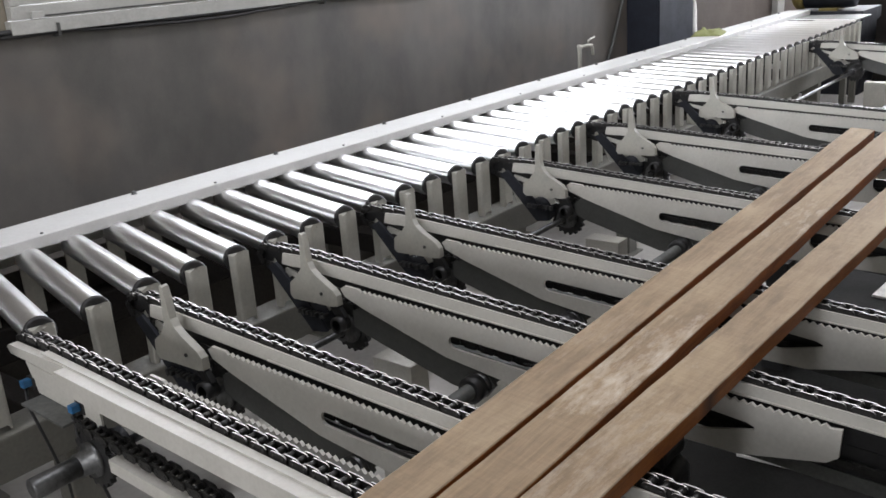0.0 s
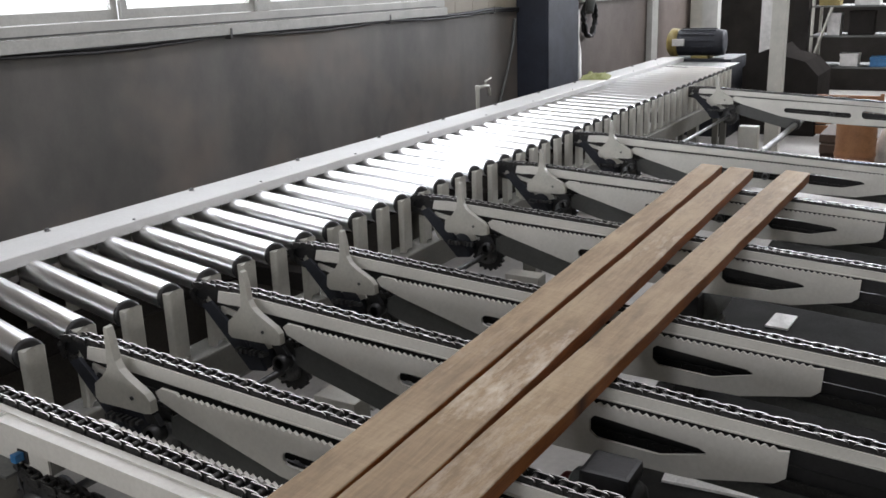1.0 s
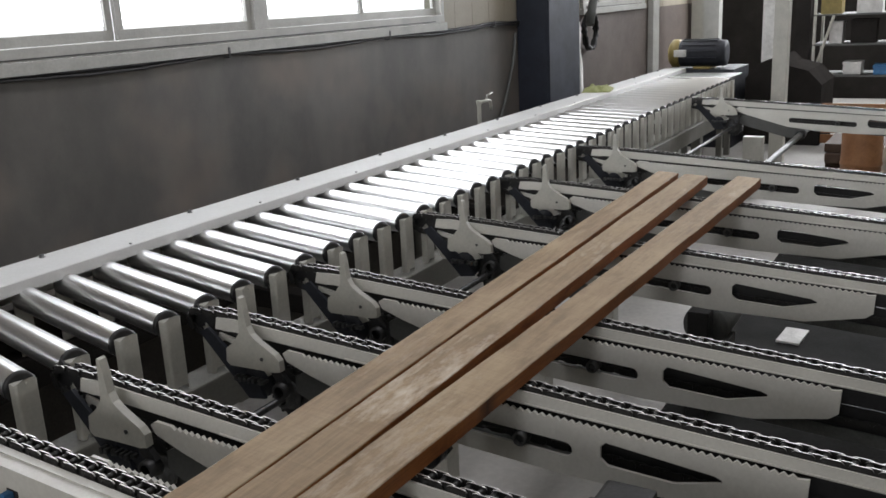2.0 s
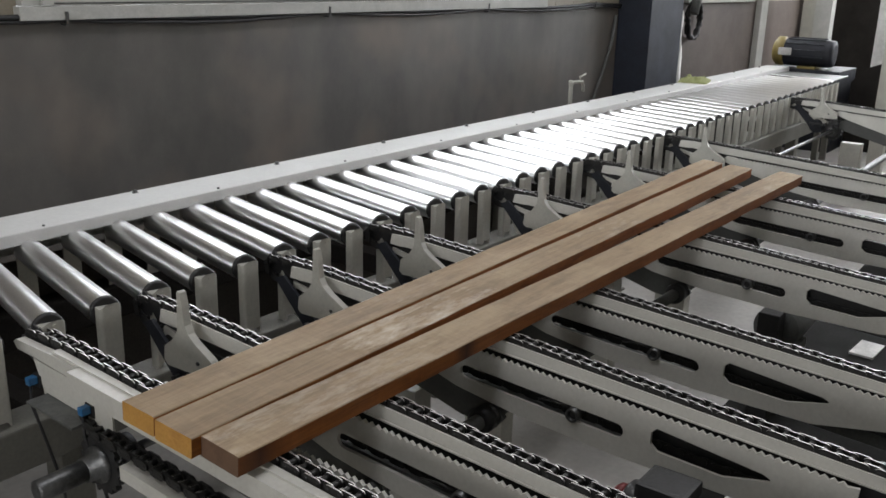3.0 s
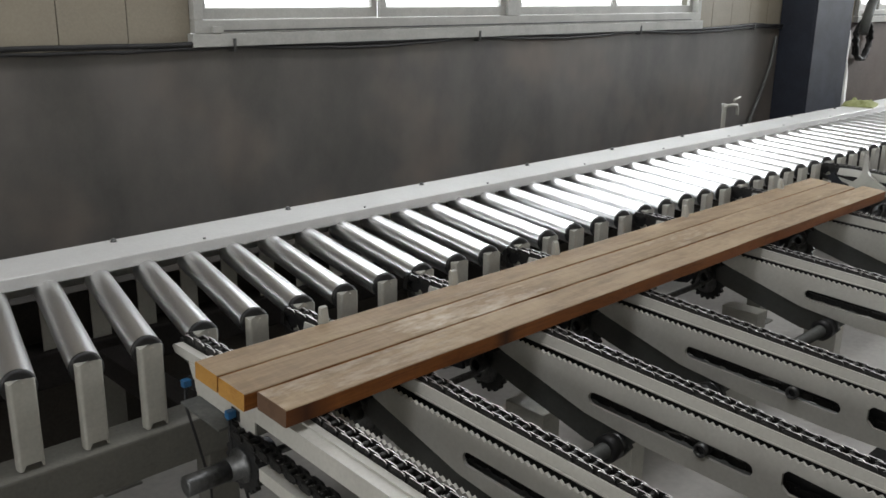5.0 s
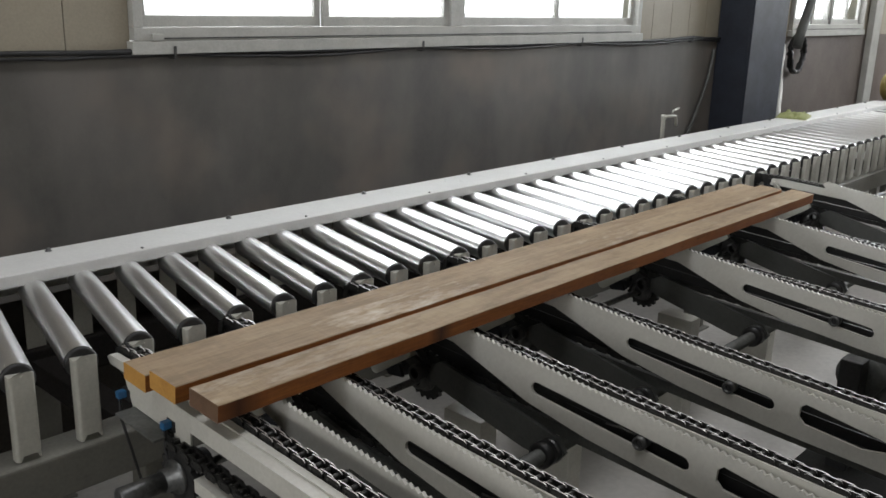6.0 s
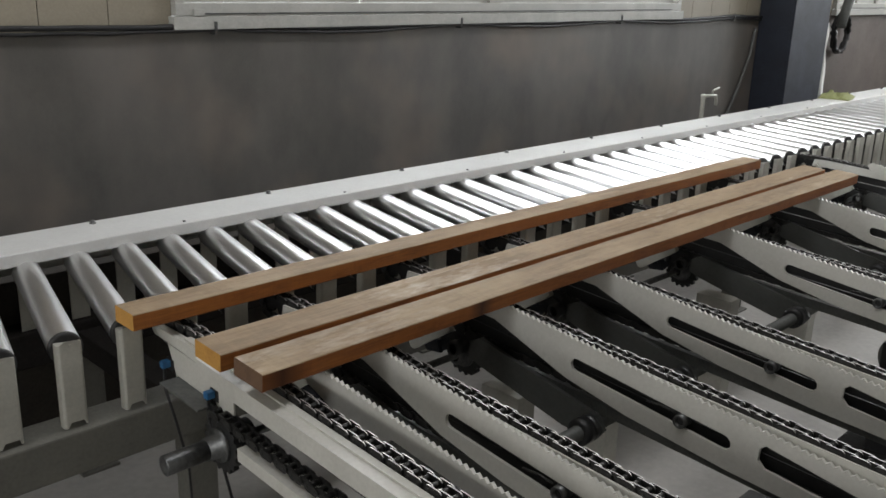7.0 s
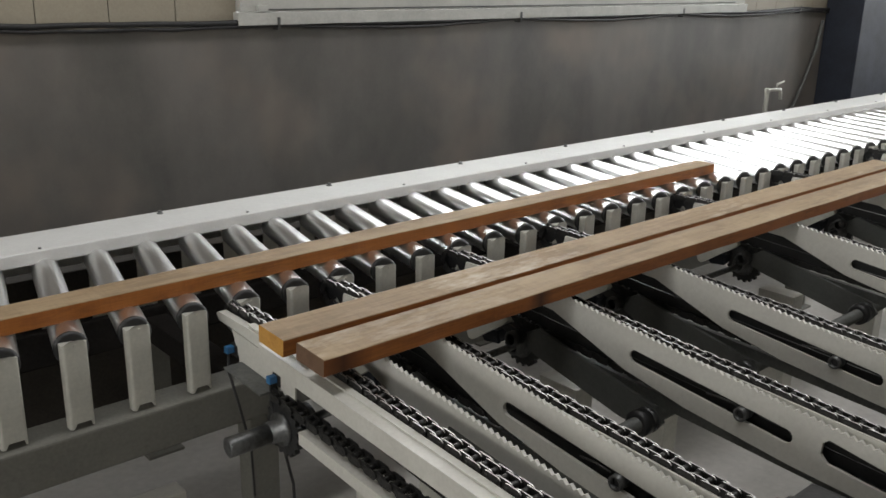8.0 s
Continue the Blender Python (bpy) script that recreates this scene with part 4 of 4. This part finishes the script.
def far_end():
    t = tagged(new("outfeed_table"), "grey steel sheet table closing the roller line", "table")
    boxed("top", M_ARM, t, 8.46, 9.05, 0.12, 0.785, 0.900, 0.912, bevel=0.002)
    for x in (8.6, 8.95):
        for y in (0.22, 0.70):
            boxed("leg", M_FRAME, t, x, x + 0.06, y, y + 0.06, 0, 0.8995, bevel=0.003)
    m = tagged(new("electric_motor"), "dark navy electric motor with a yellow end and white plate", "motor")
    bm = bmesh.new()
    lathe(bm, [(0.42, 0.09), (0.43, 0.145), (0.50, 0.155), (0.95, 0.155), (0.96, 0.15)], "y", (9.6, 0, 1.09), seg=28)
    part("housing", bm, M_NAVY, m)
    bm = bmesh.new()
    for k in range(9):
        a = radians(-20 + 27 * k)
        y0 = 0.52
        c, d = math.cos(a), math.sin(a)
        lathe(bm, [(y0, 0.008), (0.93, 0.008)], "y", (9.6 + 0.160 * c, 0, 1.09 + 0.160 * d), seg=6)
    fins = part("cooling_rib", bm, M_NAVY, m)
    fins["kind"] = "stuff"
    bm = bmesh.new()
    lathe(bm, [(0.961, 0.15), (0.98, 0.165), (1.05, 0.165), (1.09, 0.12), (1.10, 0.05)], "y", (9.6, 0, 1.09), seg=28)
    part("fan_cover", bm, M_YELLOW, m, "worn yellow fan cover")
    boxed("terminal_box", M_PAPER, m, 9.41, 9.45, 0.86, 1.0, 1.06, 1.14, bevel=0.004, label="white plate")
    boxed("gear_foot", M_YELLOW, m, 9.45, 9.75, 0.58, 0.78, 0.915, 0.945, bevel=0.006)
    stand = tagged(new("machine_stand"), "dark steel machine stand under the motor", "stand")
    boxed("body", M_NAVY, stand, 9.42, 10.2, 0.30, 1.12, 0.0, 0.913, bevel=0.01)
    hood = tagged(new("machine_hood"), "dark grey sloping machine hood behind the roller line", "hood")
    bm = bmesh.new()
    slab_yz(bm, [(0.25, 0.0), (0.25, 0.78), (0.10, 0.95), (-0.12, 1.02), (-0.22, 0.92), (-0.45, 0.86), (-0.60, 0.70), (-0.60, 0.0)], 9.8, 10.8)
    part("shell", bm, M_DIM, hood)

    def post(x0, x1, y0, y1, m, label):
        p = tagged(new("post"), label, "post")
        boxed("shaft", m, p, x0, x1, y0, y1, 0.012, 3.4, bevel=0.006)
        boxed("base_plate", m, p, x0 - 0.04, x1 + 0.04, y0 - 0.04, y1 + 0.04, 0, 0.0115, bevel=0.002)
    post(8.3, 8.44, -0.47, -0.33, M_BRACKET, "pale grey square steel post beside the deck")
    post(12.0, 12.16, 0.33, 0.52, M_PAPER, "bright white painted steel post")
    post(12.0, 12.2, 1.12, 1.34, M_WHITE, "white painted steel post behind the motor")
    post(12.0, 12.15, -0.10, 0.09, M_DIM, "dark brown painted steel post")
    post(11.15, 11.42, 1.80, 1.88, M_WHITE, "white steel post standing against the wall")
    post(13.2, 13.4, 1.62, 1.84, M_BRACKET, "grey steel post in the far corner")
    rack = tagged(new("storage_rack"), "light tubular storage rack loaded with clutter", "rack")
    for x in (11.6, 12.3):
        for y in (-1.25, -0.22):
            bm = bmesh.new()
            tube_along(bm, [(x, y, 0.0), (x, y, 1.7)], 0.02, 8)
            part("upright", bm, M_BRACKET, rack)
    for z in (0.62, 1.02, 1.40):
        boxed("shelf", M_ARM, rack, 11.58, 12.32, -1.27, -0.20, z, z + 0.02, bevel=0.002)
    bm = bmesh.new()
    tube_along(bm, [(11.58, -0.22, 0.62), (11.58, -0.45, 1.40)], 0.018, 8)
    part("brace", bm, M_BRACKET, rack)
    for (x, y, z, dx, dy, dz, m, lab) in ((11.7, -0.55, 1.0405, 0.25, 0.16, 0.28, M_PAPER, "white carton on a rack shelf"), (11.7, -0.95, 1.0405, 0.3, 0.3, 0.30, M_DIM, "black box on a rack shelf"),
                                       (11.7, -0.80, 0.6405, 0.3, 0.22, 0.16, M_PAPER, "pale carton on a rack shelf"), (11.65, -1.15, 0.6405, 0.3, 0.2, 0.12, M_BLUE, "blue plastic box on a rack shelf"),
                                       (11.7, -0.52, 1.4205, 0.3, 0.25, 0.25, M_YELLOW, "yellow box on top of the rack"), (11.7, -1.0, 1.4205, 0.3, 0.3, 0.2, M_PAPER, "white box on top of the rack")):
        b = tagged(new("storage_box"), lab, "box", "boxes on the rack")
        boxed("body", m, b, x, x + dx, y, y + dy, z, z + dz - 0.03, bevel=0.004)
        boxed("lid", m, b, x - 0.006, x + dx + 0.006, y - 0.006, y + dy + 0.006, z + dz - 0.0295, z + dz, bevel=0.003)
    d = tagged(new("drum"), "rusty orange-brown drum on the floor behind the deck", "drum")
    bm = bmesh.new()
    lathe(bm, [(0, 0.165), (0.02, 0.175), (0.2, 0.175), (0.21, 0.182), (0.23, 0.182), (0.24, 0.175), (0.56, 0.175), (0.58, 0.165)], "z", (7.62, -1.28, 0), seg=24)
    part("shell", bm, M_ORANGE, d)
    sack = tagged(new("sack"), "pale plastic sack slumped on the floor", "sack")
    bm = bmesh.new()
    rings = lathe(bm, [(0, 0.18), (0.05, 0.22), (0.30, 0.22), (0.48, 0.18), (0.58, 0.07)], "z", (7.85, -1.66, 0), seg=20)
    for v in bm.verts:
        nv = noise.noise_vector(v.co * 5) * 0.035
        v.co += Vector((nv.x, nv.y, nv.z if v.co.z > 0.02 else 0))
    part("bag", bm, M_PAPER, sack)
    plank = tagged(new("crate"), "dark timber crate on the floor beyond the deck", "crate")
    for k in range(4):
        boxed("slat", M_ORANGE, plank, 9.9, 9.925, -1.3, -0.5, 0.02 + 0.12 * k, 0.12 + 0.12 * k, bevel=0.003)
    for y in (-1.3, -0.54):
        boxed("corner_post", M_ORANGE, plank, 9.926, 9.97, y, y + 0.04, 0.0, 0.5, bevel=0.003)


far_end()


def timber_stack():
    st = tagged(new("timber_stack"), "low stack of dark rough timber on the floor beyond the deck", "timber stack")
    rnd = random.Random(3)
    for layer in range(3):
        for k in range(10):
            y = -2.95 + 0.21 * k + rnd.uniform(-0.01, 0.01)
            e = rnd.uniform(-0.12, 0.12)
            boxed("plank", M_EDGEDARK, st, 8.35 + e, 9.75 + e, y, y + 0.19, 0.09 * layer, 0.09 * layer + 0.085, bevel=0.004)


timber_stack()

# ---- small things at the deck ----


def sensor(x, y, z):
    s = tagged(new("photo_sensor"), "small blue plastic sensor with a black cable", "sensor", "blue sensors")
    boxed("housing", M_BLUE, s, x - 0.014, x + 0.012, y - 0.010, y + 0.012, z - 0.012, z + 0.010, bevel=0.003)
    boxed("clamp", M_BLACK, s, x + 0.0122, x + 0.045, y - 0.02, y + 0.02, z - 0.025, z + 0.012, bevel=0.003)
    bm = bmesh.new()
    tube_along(bm, [(x - 0.005, y, z - 0.012), (x - 0.01, y - 0.004, z - 0.07), (x + 0.01, y - 0.02, z - 0.18), (x + 0.04, y - 0.03, z - 0.34), (x + 0.05, y - 0.02, z - 0.52)], 0.0045, 7)
    part("cable", bm, M_CABLE, s, "black cable")


sensor(-0.245, 0.01, 0.775)
sensor(-0.245, -0.235, 0.765)


def under_motor():
    m = tagged(new("gear_motor"), "black gear motor hung below the deck with a red cap", "motor")
    bm = bmesh.new()
    lathe(bm, [(-1.60, 0.03), (-1.595, 0.054), (-1.58, 0.062), (-1.42, 0.064), (-1.41, 0.052)], "y", (0.49, 0, 0.60), seg=26)
    part("housing", bm, M_BLACK, m)
    for k in range(5):
        bm = bmesh.new()
        y = -1.57 + 0.03 * k
        lathe(bm, [(y, 0.0625), (y + 0.001, 0.07), (y + 0.009, 0.07), (y + 0.01, 0.0625)], "y", (0.49, 0, 0.60), seg=26, cap=False)
        part("cooling_rib", bm, M_BLACK, m)
    bm = bmesh.new()
    box(bm, 0.43, 0.55, -1.58, -1.45, 0.655, 0.70, 0.012)
    part("terminal_box", bm, M_BLACK, m)
    bm = bmesh.new()
    lathe(bm, [(-1.409, 0.045), (-1.39, 0.045), (-1.38, 0.036), (-1.375, 0.016)], "y", (0.49, 0, 0.60), seg=20)
    part("cap", bm, M_RED, m, "red end cap")
    boxed("mount", M_ARM, m, 0.45, 0.53, -1.54, -1.47, 0.0, 0.5425, bevel=0.003, label="dark grey upright mount")


under_motor()


def floor_reducer():
    m = tagged(new("gear_reducer"), "dull grey gear reducer standing on a dark post under the deck", "gear reducer")
    bm = bmesh.new()
    lathe(bm, [(0.0, 0.06), (0.01, 0.095), (0.02, 0.10), (0.30, 0.10), (0.32, 0.09), (0.33, 0.05)], "x", (2.45, -1.2, 0.40), seg=24)
    part("housing", bm, M_ARM, m)
    boxed("post", M_BLACK, m, 2.35, 2.445, -1.24, -1.15, 0.0, 0.50, bevel=0.005, label="black steel post")
    boxed("foot", M_ARM, m, 2.53, 2.71, -1.28, -1.12, 0.0, 0.304, bevel=0.006)


floor_reducer()


# Added black sheet: darkens the floor below the deck in place of shade.
def deck_shade():
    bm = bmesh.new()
    box(bm, -1.2, 6.4, -6.0, DECK_SHADE_Y, 0.0, 0.008, 0.003)
    tagged(part("deck_shade", bm, M_DECK_SHADE), "black sheet added on the floor to stand for shade under the deck", "mat")


DECK_SHADE_Y = -1.04
deck_shade()


def papers():
    for x, y, r, w, l in ((2.56, -1.57, 2, 0.09, 0.36), (1.66, -1.53, 4, 0.10, 0.42), (3.50, -1.41, -4, 0.22, 0.12), (3.88, -1.45, 3, 0.08, 0.22), (2.53, -1.12, 8, 0.06, 0.14)):
        bm = bmesh.new()
        box(bm, -w / 2, w / 2, -l / 2, l / 2, 0.0, 0.012, 0.002)
        ob = tagged(part("offcut", bm, M_PAPER), "pale flat offcut lying on the floor under the deck", "offcut", "offcuts on the floor")
        ob.matrix_world = pose(x, y, 0.0085, 0, 0, r)


papers()

# ---- movement ----


def motions():
    for ob, s, i in MOVING_LINKS:
        walk(ob, rows_for_link(s, i))
    lean = math.degrees(math.atan(FALL))
    xc = -0.325 + BL / 2

    def on_deck(t, y, yaw, up=0.0, x=xc):
        return t, pose(x, y, deck_z(y) + up + 0.001, lean if y < -0.12 else 0, 0, yaw)
    walk(BOARD_A, [on_deck(0, -1.287, 1.6), on_deck(0.5, -1.197, 1.6), on_deck(1, -1.062, 1.6), on_deck(2.5, -0.665, 1.3), on_deck(3, -0.545, 1.2), on_deck(3.5, -0.427, 1.1),
                   on_deck(4, -0.316, 0.95), on_deck(4.35, -0.246, 0.5), on_deck(4.7, -0.243, 0.4), on_deck(5.7, -0.243, 0.4), on_deck(6.0, -0.215, 0.4, 0.02),
                   (6.5, pose(xc - 0.03, -0.097, 0.893, 0.5, 0, 0.2)), (6.8, pose(xc - 0.025, -0.03, 0.905, 0, 0, -0.2)), (7.0, pose(xc - 0.025, 0.024, 0.913, 0, 0, -0.3)), (7.2, pose(xc - 0.035, 0.075, 0.913)), (7.5, pose(xc - 0.178, 0.142, 0.913, 0, 0, 0.4)),
                   (7.75, pose(xc - 0.44, 0.19, 0.913, 0, 0, 0.3)), (8.0, pose(xc - 0.775, 0.236, 0.913, 0, 0, 0.1))])
    walk(BOARD_B, [on_deck(0, -1.428, 1.1), on_deck(0.5, -1.338, 1.1), on_deck(1, -1.203, 1.1), on_deck(2.5, -0.800, 0.8), on_deck(3, -0.683, 0.7), on_deck(3.5, -0.560, 0.65),
                   on_deck(4, -0.443, 0.6), on_deck(4.35, -0.371, 0.45), on_deck(4.7, -0.366, 0.4), on_deck(5.7, -0.366, 0.4), on_deck(5.95, -0.340, 0.4, 0.035, xc + 0.008), on_deck(6.5, -0.335, 0.4, 0.04, xc + 0.012), on_deck(7.0, -0.338, 0.4, 0.04, xc + 0.012), on_deck(8, -0.346, 0.2, 0.04, xc + 0.012)])
    walk(BOARD_C, [on_deck(0, -1.620, -1.3, 0, xc + 0.045), on_deck(0.5, -1.530, -1.3, 0, xc + 0.045), on_deck(1, -1.393, -1.3, 0, xc + 0.045), on_deck(2.5, -0.985, -1.3, 0, xc + 0.045), on_deck(3, -0.866, -1.25, 0, xc + 0.045), on_deck(3.5, -0.739, -1.15, 0, xc + 0.045),
                   on_deck(4, -0.613, -0.95, 0, xc + 0.045), on_deck(4.5, -0.512, -0.1, 0, xc + 0.055), on_deck(5.0, -0.497, 0.4, 0, xc + 0.055), on_deck(5.7, -0.4965, 0.4, 0, xc + 0.055), on_deck(5.95, -0.487, 0.4, 0.035, xc + 0.055), on_deck(6.5, -0.487, 0.4, 0.04, xc + 0.055), on_deck(7.0, -0.490, 0.4, 0.04, xc + 0.055), on_deck(8, -0.498, 0.2, 0.04, xc + 0.055)])
    for p in PLATES:
        m = p.matrix_basis.copy()
        x = m.translation.x
        walk(p, [(t, pose(x, PIVOT[0] + d, PIVOT[1], a)) for t, a, d in ((0, 0, 0), (5.65, 0, 0), (5.8, 1.6, -0.01), (5.95, 3.2, -0.02), (6.2, 3.4, -0.022), (8, 3.4, -0.022))])
    for a in ARMS:
        x = a.matrix_basis.translation.x
        walk(a, [(t, pose(x, *ARM_AT, r)) for t, r in ((0, 2.0), (5.6, 2.0), (5.75, 1.3), (5.9, 0.4), (6.1, 0), (8, 0))])
    for s in STOPS:
        x = s.matrix_basis.translation.x
        walk(s, [(t, pose(x, *STOP_AT, a)) for t, a in ((0, 0), (5.6, 0), (5.75, -14), (5.9, -30), (6.1, -33), (8, -33))])


motions()
